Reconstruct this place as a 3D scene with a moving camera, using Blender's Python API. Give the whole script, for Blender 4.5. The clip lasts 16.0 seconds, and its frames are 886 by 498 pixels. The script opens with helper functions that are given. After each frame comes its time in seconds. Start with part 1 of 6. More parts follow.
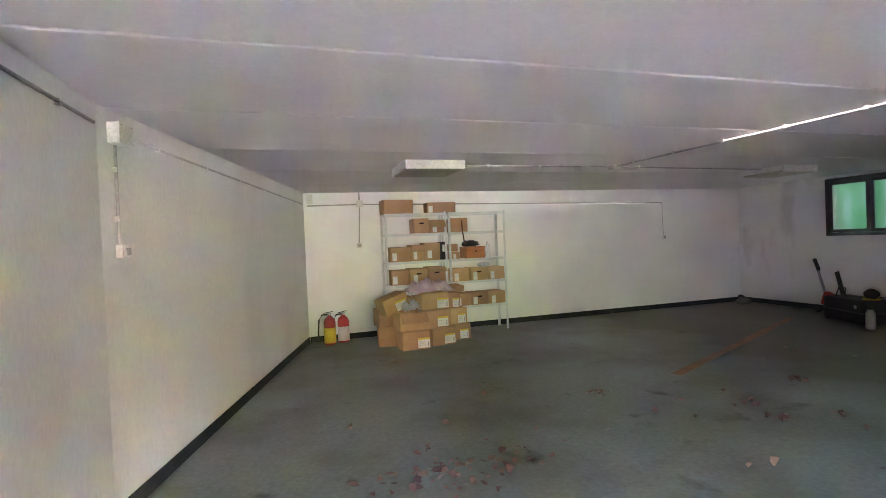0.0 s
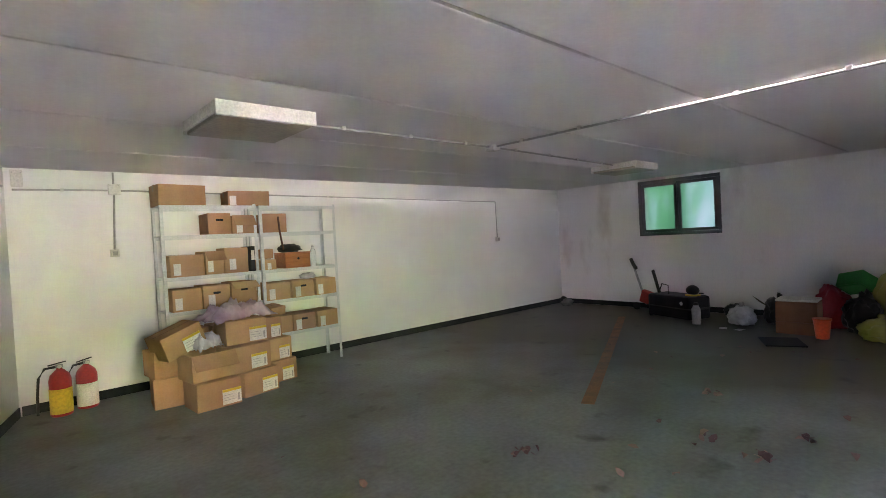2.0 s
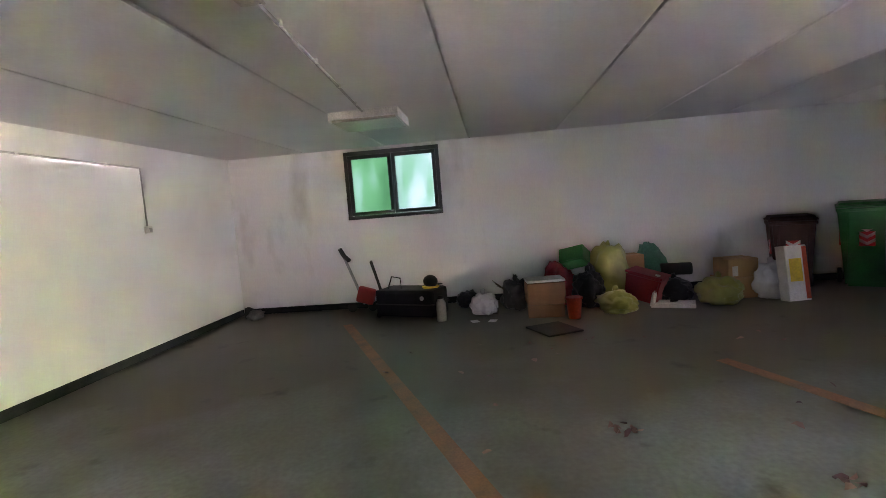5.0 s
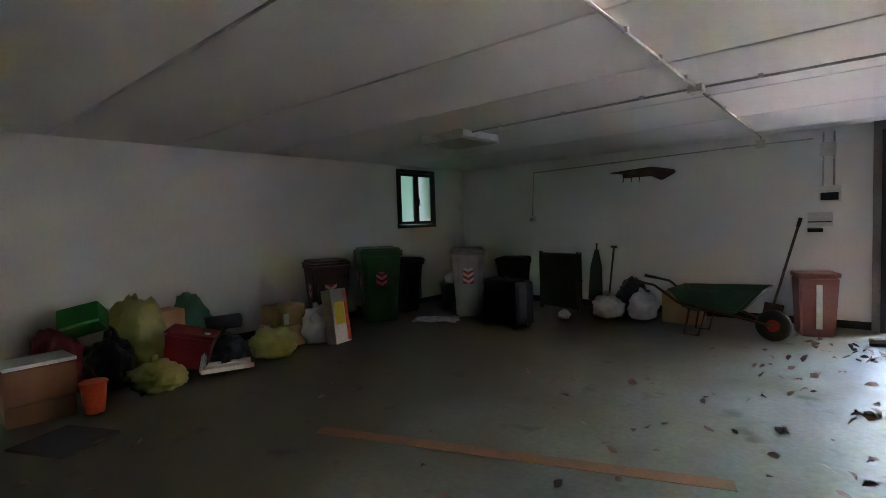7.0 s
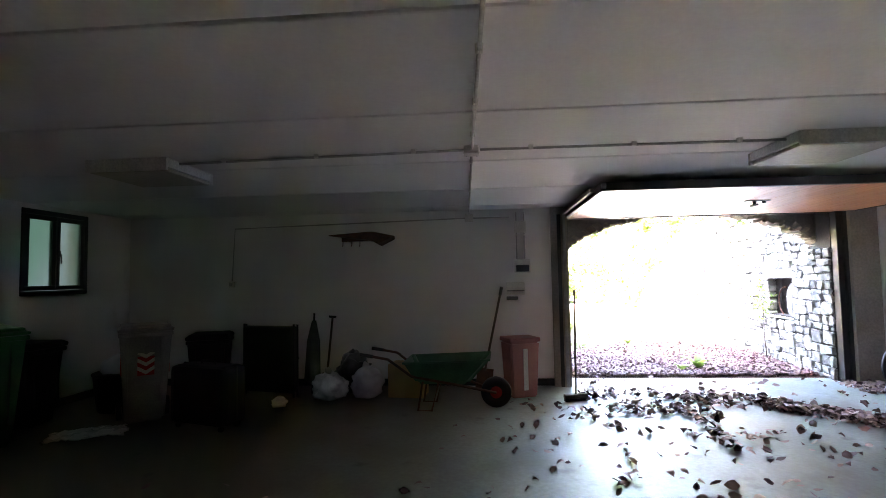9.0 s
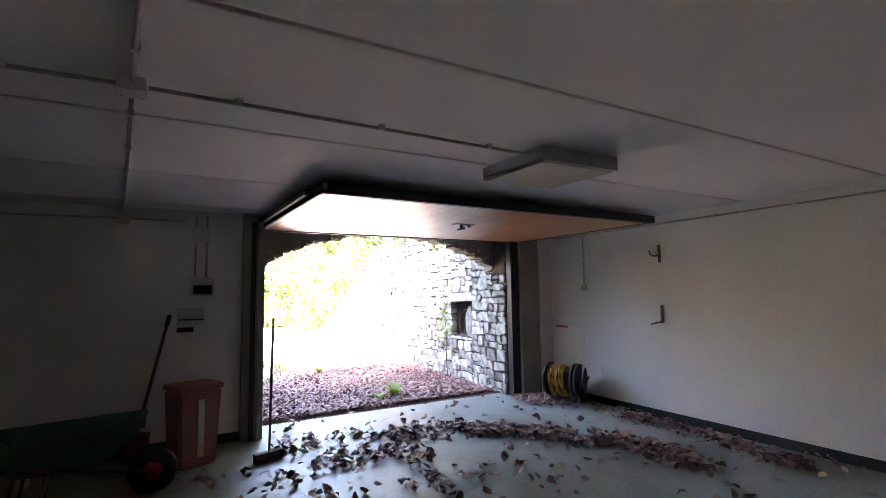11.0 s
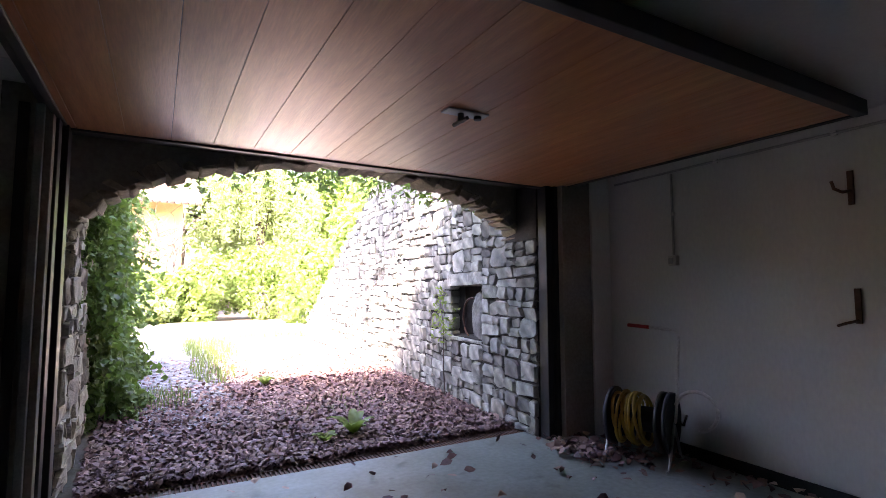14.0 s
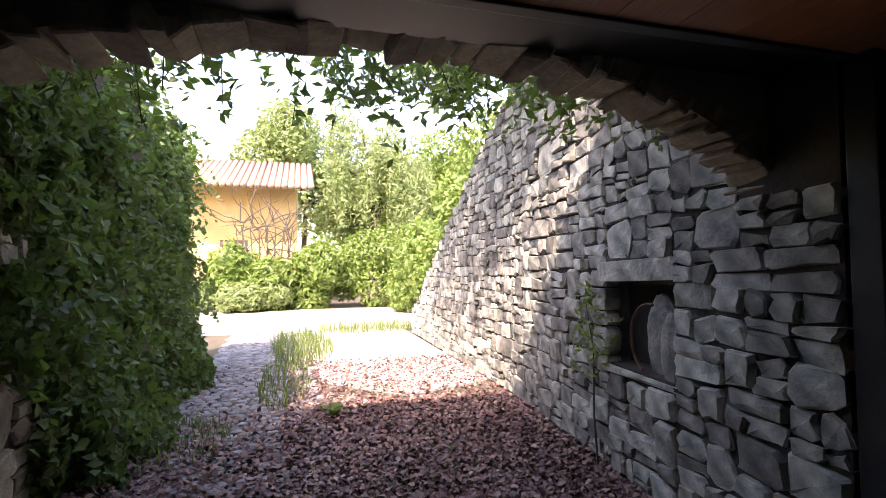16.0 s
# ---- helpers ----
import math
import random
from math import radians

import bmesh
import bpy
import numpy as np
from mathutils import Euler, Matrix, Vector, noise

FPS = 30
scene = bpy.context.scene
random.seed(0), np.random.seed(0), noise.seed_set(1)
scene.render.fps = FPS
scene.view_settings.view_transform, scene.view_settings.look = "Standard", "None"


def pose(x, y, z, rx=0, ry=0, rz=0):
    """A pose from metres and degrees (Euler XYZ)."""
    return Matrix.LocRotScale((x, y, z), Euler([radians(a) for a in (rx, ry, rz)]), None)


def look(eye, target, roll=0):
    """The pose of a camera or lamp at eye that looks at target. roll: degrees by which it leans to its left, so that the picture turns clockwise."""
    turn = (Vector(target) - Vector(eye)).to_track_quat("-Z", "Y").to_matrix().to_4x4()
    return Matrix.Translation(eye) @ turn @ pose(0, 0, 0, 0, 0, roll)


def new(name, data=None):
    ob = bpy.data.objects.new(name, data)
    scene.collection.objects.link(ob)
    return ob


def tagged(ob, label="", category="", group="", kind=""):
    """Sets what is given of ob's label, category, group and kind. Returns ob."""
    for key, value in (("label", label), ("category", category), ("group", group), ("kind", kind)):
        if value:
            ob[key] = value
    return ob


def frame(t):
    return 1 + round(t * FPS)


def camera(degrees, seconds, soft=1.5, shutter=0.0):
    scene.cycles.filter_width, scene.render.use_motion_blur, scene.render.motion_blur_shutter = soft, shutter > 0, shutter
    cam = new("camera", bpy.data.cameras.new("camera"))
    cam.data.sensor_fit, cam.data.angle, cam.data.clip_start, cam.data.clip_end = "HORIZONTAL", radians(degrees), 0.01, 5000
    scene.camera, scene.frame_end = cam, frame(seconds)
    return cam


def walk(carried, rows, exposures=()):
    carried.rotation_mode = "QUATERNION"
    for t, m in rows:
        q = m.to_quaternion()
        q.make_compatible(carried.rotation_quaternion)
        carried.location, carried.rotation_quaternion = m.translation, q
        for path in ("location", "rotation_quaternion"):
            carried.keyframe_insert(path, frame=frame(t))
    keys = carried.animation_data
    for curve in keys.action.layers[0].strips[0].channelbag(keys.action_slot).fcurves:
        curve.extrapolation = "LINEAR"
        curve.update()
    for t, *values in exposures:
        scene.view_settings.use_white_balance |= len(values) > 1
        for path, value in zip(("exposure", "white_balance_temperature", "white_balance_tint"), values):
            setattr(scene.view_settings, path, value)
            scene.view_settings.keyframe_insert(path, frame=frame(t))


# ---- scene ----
cam = camera(82.6, 16.0, soft=0.85)
PATH = [
    (0, (0.052, -0.303, 1.61), (0.655, 1.604, 1.579), -2.4),
    (0.5, (0.047, 0.233, 1.604), (0.841, 2.069, 1.584), -1.9),
    (1, (0.022, 0.749, 1.59), (1.009, 2.488, 1.577), -2.0),
    (1.5, (0.13, 1.245, 1.57), (1.298, 2.868, 1.542), -2.4),
    (2, (0.261, 1.763, 1.559), (1.597, 3.251, 1.52), -3.1),
    (2.5, (0.434, 2.204, 1.546), (1.907, 3.556, 1.507), -3.7),
    (3, (0.682, 2.676, 1.556), (2.265, 3.899, 1.518), -4.5),
    (3.2, (0.764, 2.876, 1.529), (2.387, 4.044, 1.489), -4.8),
    (5.3, (2.215, 4.418, 1.429), (4.206, 4.358, 1.26), -4.0),
    (5.5, (2.357, 4.472, 1.406), (4.334, 4.223, 1.233), -3.6),
    (6, (2.659, 4.562, 1.434), (4.51, 3.823, 1.274), -2.8),
    (6.5, (2.972, 4.531, 1.488), (4.581, 3.351, 1.352), -2.2),
    (7, (3.298, 4.529, 1.489), (4.618, 3.03, 1.383), -1.9),
    (7.5, (3.587, 4.426, 1.478), (4.71, 2.773, 1.402), -1.5),
    (8, (3.882, 4.252, 1.497), (4.77, 2.46, 1.462), -1.4),
    (8.5, (4.192, 4.093, 1.515), (4.771, 2.179, 1.547), -1.2),
    (9, (4.37, 3.824, 1.541), (4.531, 1.833, 1.654), -1.0),
    (9.5, (4.492, 3.59, 1.547), (4.231, 1.616, 1.739), -1.1),
    (10, (4.557, 3.357, 1.566), (3.964, 1.459, 1.774), -0.6),
    (10.2, (4.533, 3.218, 1.576), (3.826, 1.359, 1.785), -0.6),
    (12.3, (3.813, 1.587, 1.449), (2.649, -0.034, 1.581), -1.2),
    (12.5, (3.673, 1.433, 1.428), (2.535, -0.206, 1.566), -1.1),
    (13, (3.34, 1.015, 1.457), (2.252, -0.656, 1.613), -1.0),
    (13.5, (3.051, 0.518, 1.422), (2.0, -1.175, 1.592), -0.7),
    (14, (2.655, 0.057, 1.393), (1.675, -1.68, 1.55), -0.1),
    (14.5, (2.321, -0.491, 1.402), (1.432, -2.277, 1.548), -0.0),
    (15, (2.049, -1.017, 1.401), (1.269, -2.853, 1.547), 0.2),
    (15.5, (1.782, -1.616, 1.462), (1.116, -3.498, 1.581), -0.3),
    (16, (1.614, -2.21, 1.511), (1.065, -4.131, 1.601), -0.4),
]
EXPOSURES = [(0, 8.30, 6550, 37), (1.5, 8.40, 6500, 37), (3, 8.50, 6550, 38), (5.5, 9.25, 6950, 39), (6.0, 9.35, 6950, 38), (6.5, 8.92, 7050, 36), (7.0, 8.15, 7050, 31), (7.5, 8.75, 7250, 31), (8.0, 8.57, 7200, 31),
             (8.5, 7.80, 7250, 30), (9, 7.30, 7150, 30), (10, 6.95, 7150, 30), (12.5, 4.55, 7120, 42), (13.0, 4.40, 7170, 42), (13.5, 4.57, 7220, 40), (14.2, 4.53, 7150, 37), (15.2, 3.33, 7500, 36), (16, 2.73, 7600, 33)]
walk(cam, [(t, look(eye, target, roll)) for t, eye, target, roll in PATH], EXPOSURES)

# ---- world and sun ----
SUN_ELEV, SUN_AZ = radians(46), radians(27)   # azimuth from +y towards +x
world = bpy.data.worlds.new("sky")
scene.world = world
world.use_nodes = True
wn = world.node_tree.nodes
sky = wn.new("ShaderNodeTexSky")
sky.sky_type, sky.sun_disc = 'NISHITA', False
sky.sun_elevation, sky.sun_rotation = SUN_ELEV, SUN_AZ
sky.dust_density = 2.0
wn["Background"].inputs["Strength"].default_value = 0.15
world.node_tree.links.new(sky.outputs[0], wn["Background"].inputs["Color"])
sun = new("sun", bpy.data.lights.new("sun", 'SUN'))
sun.data.energy, sun.data.angle, sun.data.color = 2.4, radians(0.5), (1.0, 0.95, 0.86)
sun_dir = Vector((math.sin(SUN_AZ) * math.cos(SUN_ELEV), math.cos(SUN_AZ) * math.cos(SUN_ELEV), math.sin(SUN_ELEV)))
sun.matrix_world = look(sun_dir * 60, (0, 0, 0))


# ---- materials ----
def mat(name, col, col2=None, rough=0.7, scale=2.0, fine=40.0, bump=0.15, metal=0.0, vary=0.0, spec=0.5, island=0.0, streak=None, coords="Object", lo=0.35, hi=0.65, rough2=None, grainy=1.0):
    """A procedural surface: a coarse mix of two colours, a fine grain, a bump, and a spread of tones from piece to piece."""
    m = bpy.data.materials.new(name)
    m.use_nodes = True
    nt = m.node_tree
    n, link = nt.nodes, nt.links.new
    b = n["Principled BSDF"]
    b.inputs["Metallic"].default_value = metal
    b.inputs["Specular IOR Level"].default_value = spec
    tc = n.new("ShaderNodeTexCoord")
    src = tc.outputs[coords]
    if streak:
        mp = n.new("ShaderNodeMapping")
        mp.inputs["Scale"].default_value = streak
        link(src, mp.inputs[0])
        src = mp.outputs[0]
    a = n.new("ShaderNodeTexNoise")
    a.inputs["Scale"].default_value, a.inputs["Detail"].default_value = scale, 6
    link(src, a.inputs["Vector"])
    f = n.new("ShaderNodeTexNoise")
    f.inputs["Scale"].default_value, f.inputs["Detail"].default_value = fine, 4
    link(src, f.inputs["Vector"])
    ramp = n.new("ShaderNodeMapRange")
    ramp.inputs[1].default_value, ramp.inputs[2].default_value = lo, hi
    link(a.outputs[0], ramp.inputs[0])
    mix = n.new("ShaderNodeMix")
    mix.data_type = 'RGBA'
    col2 = col2 or tuple(c * 0.8 for c in col)
    mix.inputs[6].default_value, mix.inputs[7].default_value = (*col, 1), (*col2, 1)
    link(ramp.outputs[0], mix.inputs[0])
    grain = n.new("ShaderNodeMapRange")
    grain.inputs[1].default_value, grain.inputs[2].default_value, grain.inputs[3].default_value, grain.inputs[4].default_value = 0.3, 0.7, 1 - 0.15 * grainy, 1 + 0.12 * grainy
    link(f.outputs[0], grain.inputs[0])
    hsv = n.new("ShaderNodeHueSaturation")
    link(mix.outputs[2], hsv.inputs["Color"])
    value = grain.outputs[0]
    if vary or island:
        src_r = n.new("ShaderNodeNewGeometry").outputs["Random Per Island"] if island else n.new("ShaderNodeObjectInfo").outputs["Random"]
        v = island or vary
        r = n.new("ShaderNodeMapRange")
        r.inputs[3].default_value, r.inputs[4].default_value = 1 - v, 1 + v
        link(src_r, r.inputs[0])
        mul = n.new("ShaderNodeMath")
        mul.operation = 'MULTIPLY'
        link(value, mul.inputs[0]), link(r.outputs[0], mul.inputs[1])
        value = mul.outputs[0]
        hr = n.new("ShaderNodeMapRange")
        hr.inputs[3].default_value, hr.inputs[4].default_value = 0.5 - v * 0.05, 0.5 + v * 0.05
        link(src_r, hr.inputs[0]), link(hr.outputs[0], hsv.inputs["Hue"])
    link(value, hsv.inputs["Value"])
    link(hsv.outputs[0], b.inputs["Base Color"])
    rr = n.new("ShaderNodeMapRange")
    rr.inputs[3].default_value, rr.inputs[4].default_value = rough, min(1, rough2 if rough2 is not None else rough + 0.15)
    link(a.outputs[0], rr.inputs[0]), link(rr.outputs[0], b.inputs["Roughness"])
    if bump:
        bp = n.new("ShaderNodeBump")
        bp.inputs["Strength"].default_value, bp.inputs["Distance"].default_value = bump, 0.01
        link(f.outputs[0], bp.inputs["Height"]), link(bp.outputs[0], b.inputs["Normal"])
    return m


def leafy(name, col, col2, through_col, island=0.35, rough=0.45):
    """Leaves: a two-tone surface that lets some light through."""
    m = mat(name, col, col2, rough=rough, scale=1.3, fine=30, bump=0.0, island=island)
    nt = m.node_tree
    t = nt.nodes.new("ShaderNodeBsdfTranslucent")
    t.inputs[0].default_value = (*through_col, 1)
    mx = nt.nodes.new("ShaderNodeMixShader")
    mx.inputs[0].default_value = 0.35
    nt.links.new(nt.nodes["Principled BSDF"].outputs[0], mx.inputs[1])
    nt.links.new(t.outputs[0], mx.inputs[2])
    nt.links.new(mx.outputs[0], nt.nodes["Material Output"].inputs[0])
    return m


def clear(name, col, rough=0.02, ior=1.45):
    m = bpy.data.materials.new(name)
    m.use_nodes = True
    b = m.node_tree.nodes["Principled BSDF"]
    b.inputs["Base Color"].default_value, b.inputs["Roughness"].default_value = (*col, 1), rough
    b.inputs["Transmission Weight"].default_value, b.inputs["IOR"].default_value = 1.0, ior
    return m


M = {
    "plaster": mat("white plaster", (0.86, 0.85, 0.83), (0.79, 0.78, 0.76), rough=0.85, scale=0.9, fine=55, bump=0.012, grainy=0.15),
    "ceiling": mat("ceiling paint", (0.84, 0.82, 0.80), (0.78, 0.76, 0.75), rough=0.9, scale=0.6, fine=40, bump=0.012, grainy=0.2),
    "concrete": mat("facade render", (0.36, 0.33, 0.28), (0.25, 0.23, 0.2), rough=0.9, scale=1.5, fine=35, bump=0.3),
    "skirting": mat("dark skirting paint", (0.016, 0.020, 0.020), (0.028, 0.032, 0.030), rough=0.7, spec=0.2, scale=6, fine=60),
    "black_metal": mat("dark frame paint", (0.016, 0.018, 0.018), (0.03, 0.03, 0.03), rough=0.4, scale=5, fine=80, bump=0.05),
    "grey_metal": mat("galvanised steel", (0.42, 0.43, 0.43), (0.32, 0.33, 0.33), rough=0.4, scale=8, fine=90, metal=0.7, bump=0.04),
    "pipe": mat("grey plastic conduit", (0.47, 0.46, 0.44), (0.38, 0.37, 0.35), rough=0.75, scale=5, fine=60, bump=0.03, spec=0.15),
    "white_plastic": mat("white plastic", (0.74, 0.73, 0.69), (0.66, 0.64, 0.58), rough=0.6, scale=5, fine=60, bump=0.03, spec=0.3),
    "shelf": mat("white enamelled steel", (0.70, 0.72, 0.72), (0.6, 0.62, 0.62), rough=0.35, scale=5, fine=80, bump=0.03),
    "card": mat("cardboard", (0.52, 0.315, 0.17), (0.42, 0.245, 0.13), rough=0.85, scale=3, fine=60, vary=0.16, bump=0.04, grainy=0.35),
    # redder brown than card, darkened further for the shade of the heap
    "card_dark": mat("shaded red-brown cardboard", (0.27, 0.125, 0.06), (0.20, 0.09, 0.045), rough=0.85, scale=3, fine=60, bump=0.05, grainy=0.4),
    "paper": mat("white paper label", (0.78, 0.76, 0.72), (0.7, 0.68, 0.62), rough=0.7, scale=8, fine=80, bump=0.03),
    "yellow": mat("yellow print", (0.80, 0.58, 0.04), rough=0.5, bump=0.02),
    "red_paint": mat("red enamel", (0.50, 0.025, 0.02), (0.42, 0.02, 0.018), rough=0.3, bump=0.03),
    "tape": mat("brown tape", (0.30, 0.18, 0.08), rough=0.25, bump=0.02),
    "wood_orange": mat("orange pine", (0.45, 0.17, 0.05), (0.36, 0.12, 0.035), rough=0.4, streak=(1, 9, 9), scale=3, fine=20),
    "rubber": mat("black rubber", (0.012, 0.012, 0.013), (0.022, 0.022, 0.022), rough=0.6, scale=8, fine=80),
    "bag_black": mat("black plastic sack", (0.010, 0.010, 0.012), (0.016, 0.016, 0.02), rough=0.25, scale=6, fine=14, bump=0.8),
    "bag_clear": mat("crumpled clear plastic", (0.62, 0.62, 0.62), (0.5, 0.5, 0.5), rough=0.2, scale=6, fine=12, bump=0.9),
    "bag_yellow": mat("yellow plastic sack", (0.42, 0.40, 0.10), (0.32, 0.32, 0.09), rough=0.3, scale=6, fine=12, bump=0.9),
    "bag_white": mat("white plastic sack", (0.62, 0.61, 0.64), (0.5, 0.5, 0.55), rough=0.3, scale=6, fine=12, bump=0.8),
    "bag_lilac": mat("mauve plastic sheet", (0.44, 0.29, 0.36), (0.54, 0.44, 0.48), rough=0.3, scale=5, fine=12, bump=0.8),
    "bin_green": mat("green bin plastic", (0.012, 0.16, 0.035), (0.010, 0.12, 0.03), rough=0.35, scale=4, fine=60, bump=0.05),
    "bin_brown": mat("brown bin plastic", (0.062, 0.026, 0.020), (0.045, 0.020, 0.015), rough=0.5, spec=0.3, scale=4, fine=60, bump=0.05),
    "bin_grey": mat("grey bin plastic", (0.33, 0.31, 0.30), (0.26, 0.24, 0.23), rough=0.4, scale=4, fine=60, bump=0.05),
    "bin_dark": mat("dark bin plastic", (0.013, 0.014, 0.017), (0.009, 0.010, 0.012), rough=0.5, spec=0.25, scale=4, fine=60, bump=0.05),
    "bin_red": mat("faded red bin plastic", (0.42, 0.15, 0.12), (0.36, 0.12, 0.10), rough=0.45, scale=3, fine=60, bump=0.05),
    "olive": mat("olive tarpaulin", (0.045, 0.065, 0.038), (0.035, 0.05, 0.03), rough=0.6, scale=4, fine=40, bump=0.2),
    "barrow_green": mat("green barrow enamel", (0.04, 0.14, 0.07), (0.03, 0.10, 0.05), rough=0.4, scale=4, fine=50),
    "rust": mat("rusty steel", (0.13, 0.055, 0.03), (0.07, 0.035, 0.022), rough=0.75, scale=9, fine=60, bump=0.2),
    "orange_plastic": mat("orange red plastic", (0.72, 0.09, 0.025), rough=0.35, bump=0.03),
    "toy_green": mat("bright green plastic", (0.02, 0.32, 0.06), rough=0.35, bump=0.03),
    "teal": mat("teal fabric", (0.06, 0.20, 0.15), rough=0.8, bump=0.3),
    "red_fabric": mat("red plastic box", (0.38, 0.02, 0.03), rough=0.45, bump=0.1),
    "hose_yellow": mat("yellow hose", (0.52, 0.32, 0.03), (0.4, 0.25, 0.03), rough=0.4, bump=0.05),
    "lamp_white": mat("lamp diffuser", (0.50, 0.47, 0.38), (0.42, 0.39, 0.30), rough=0.35, bump=0.02),
    "stone": mat("grey fieldstone", (0.40, 0.395, 0.33), (0.15, 0.16, 0.14), rough=0.85, scale=6, fine=26, bump=1.0, vary=0.48, lo=0.36, hi=0.66, grainy=1.7),
    "stone_far": mat("grey fieldstone joined", (0.40, 0.395, 0.33), (0.15, 0.16, 0.14), rough=0.85, scale=6, fine=26, bump=1.0, island=0.48, lo=0.36, hi=0.66, grainy=1.7),
    "stone_pale": mat("pale tan fieldstone", (0.52, 0.45, 0.34), (0.30, 0.26, 0.20), rough=0.9, scale=8, fine=38, bump=1.0, vary=0.28, lo=0.3, hi=0.66),
    "stone_pale_far": mat("pale tan fieldstone joined", (0.52, 0.45, 0.34), (0.30, 0.26, 0.20), rough=0.9, scale=8, fine=38, bump=1.0, island=0.28, lo=0.3, hi=0.66),
    "mortar": mat("dark earth mortar", (0.06, 0.056, 0.048), (0.035, 0.033, 0.028), rough=0.95, scale=4, fine=30, bump=0.6),
    "earth": mat("leafy earth", (0.13, 0.10, 0.075), (0.09, 0.085, 0.055), rough=0.95, scale=0.8, fine=25, bump=0.6),
    "gravel": mat("pale gravel road", (0.58, 0.55, 0.50), (0.48, 0.46, 0.41), rough=0.95, scale=1.5, fine=60, bump=0.6),
    "cobble": mat("grey cobble", (0.30, 0.31, 0.32), (0.20, 0.205, 0.21), rough=0.8, scale=6, fine=50, bump=0.4, island=0.3),
    "litter": mat("dry fallen leaves", (0.27, 0.16, 0.14), (0.16, 0.085, 0.075), rough=0.6, scale=1.0, fine=30, bump=0.0, island=0.65),
    "door_wood": mat("varnished door board", (0.50, 0.22, 0.095), (0.40, 0.165, 0.07), rough=0.26, streak=(9, 0.7, 9), scale=2, fine=14, vary=0.08, bump=0.06, rough2=0.36),
    "house_yellow": mat("ochre render", (0.62, 0.45, 0.20), (0.52, 0.37, 0.16), rough=0.9, scale=1, fine=20),
    "roof_tile": mat("terracotta tile", (0.40, 0.24, 0.17), (0.32, 0.22, 0.17), rough=0.85, scale=2, fine=20, island=0.3),
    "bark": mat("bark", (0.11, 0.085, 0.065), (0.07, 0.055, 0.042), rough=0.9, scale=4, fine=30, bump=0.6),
    "leaf_dark": leafy("ivy leaves", (0.055, 0.105, 0.022), (0.10, 0.16, 0.04), (0.18, 0.32, 0.05), 0.5),
    "leaf_mid": leafy("shrub leaves", (0.12, 0.20, 0.04), (0.17, 0.25, 0.07), (0.30, 0.42, 0.08)),
    "leaf_light": leafy("willow leaves", (0.17, 0.24, 0.09), (0.21, 0.28, 0.11), (0.34, 0.44, 0.14)),
    "grass": leafy("grass blades", (0.10, 0.16, 0.04), (0.15, 0.19, 0.06), (0.2, 0.3, 0.06)),
    "glass": clear("frosted pane", (0.93, 0.97, 0.95), 0.32),
    "bottle": clear("clear bottle", (0.9, 0.93, 0.95), 0.05),
}


def floor_material():
    """Green floor paint, worn, with brown dust, thicker in the disused bay by the windows, and damp patches."""
    m = mat("green floor paint", (0.240, 0.280, 0.258), (0.178, 0.200, 0.172), rough=0.40, scale=0.55, fine=25, bump=0.06, rough2=0.52, lo=0.3, hi=0.7, spec=0.2)
    nt = m.node_tree
    n, link = nt.nodes, nt.links.new
    tc = n.new("ShaderNodeTexCoord")
    d = n.new("ShaderNodeTexNoise")
    d.inputs["Scale"].default_value, d.inputs["Detail"].default_value, d.inputs["Roughness"].default_value = 0.8, 7, 0.55
    link(tc.outputs["Object"], d.inputs["Vector"])
    r = n.new("ShaderNodeMapRange")
    r.inputs[1].default_value, r.inputs[2].default_value, r.inputs[4].default_value = 0.46, 0.74, 0.8
    link(d.outputs[0], r.inputs[0])
    mx = n.new("ShaderNodeMix")
    mx.data_type = 'RGBA'
    mx.inputs[7].default_value = (0.110, 0.088, 0.050, 1)
    b = n["Principled BSDF"]
    old = b.inputs["Base Color"].links[0].from_socket
    sep = n.new("ShaderNodeSeparateXYZ")
    link(tc.outputs["Object"], sep.inputs[0])
    wander = n.new("ShaderNodeMath")
    wander.operation = 'MULTIPLY_ADD'
    wander.inputs[1].default_value = 5.0
    link(d.outputs[0], wander.inputs[0]), link(sep.outputs[0], wander.inputs[2])
    bay = n.new("ShaderNodeMapRange")
    bay.inputs[1].default_value, bay.inputs[2].default_value, bay.inputs[4].default_value = 6.4, 8.6, 0.85
    link(wander.outputs[0], bay.inputs[0])
    dust = n.new("ShaderNodeMath")
    dust.operation = 'MAXIMUM'
    link(r.outputs[0], dust.inputs[0]), link(bay.outputs[0], dust.inputs[1])
    link(dust.outputs[0], mx.inputs[0]), link(old, mx.inputs[6])
    spots = n.new("ShaderNodeTexNoise")
    spots.inputs["Scale"].default_value, spots.inputs["Detail"].default_value = 2.6, 5
    shifted = n.new("ShaderNodeMapping")
    shifted.inputs["Location"].default_value = (7.3, 2.1, 0.4)
    link(tc.outputs["Object"], shifted.inputs[0]), link(shifted.outputs[0], spots.inputs["Vector"])
    sr = n.new("ShaderNodeMapRange")
    sr.inputs[1].default_value, sr.inputs[2].default_value, sr.inputs[4].default_value = 0.63, 0.74, 0.7
    link(spots.outputs[0], sr.inputs[0])
    oil = n.new("ShaderNodeMix")
    oil.data_type = 'RGBA'
    oil.inputs[7].default_value = (0.045, 0.032, 0.026, 1)
    link(sr.outputs[0], oil.inputs[0]), link(mx.outputs[2], oil.inputs[6]), link(oil.outputs[2], b.inputs["Base Color"])
    return m


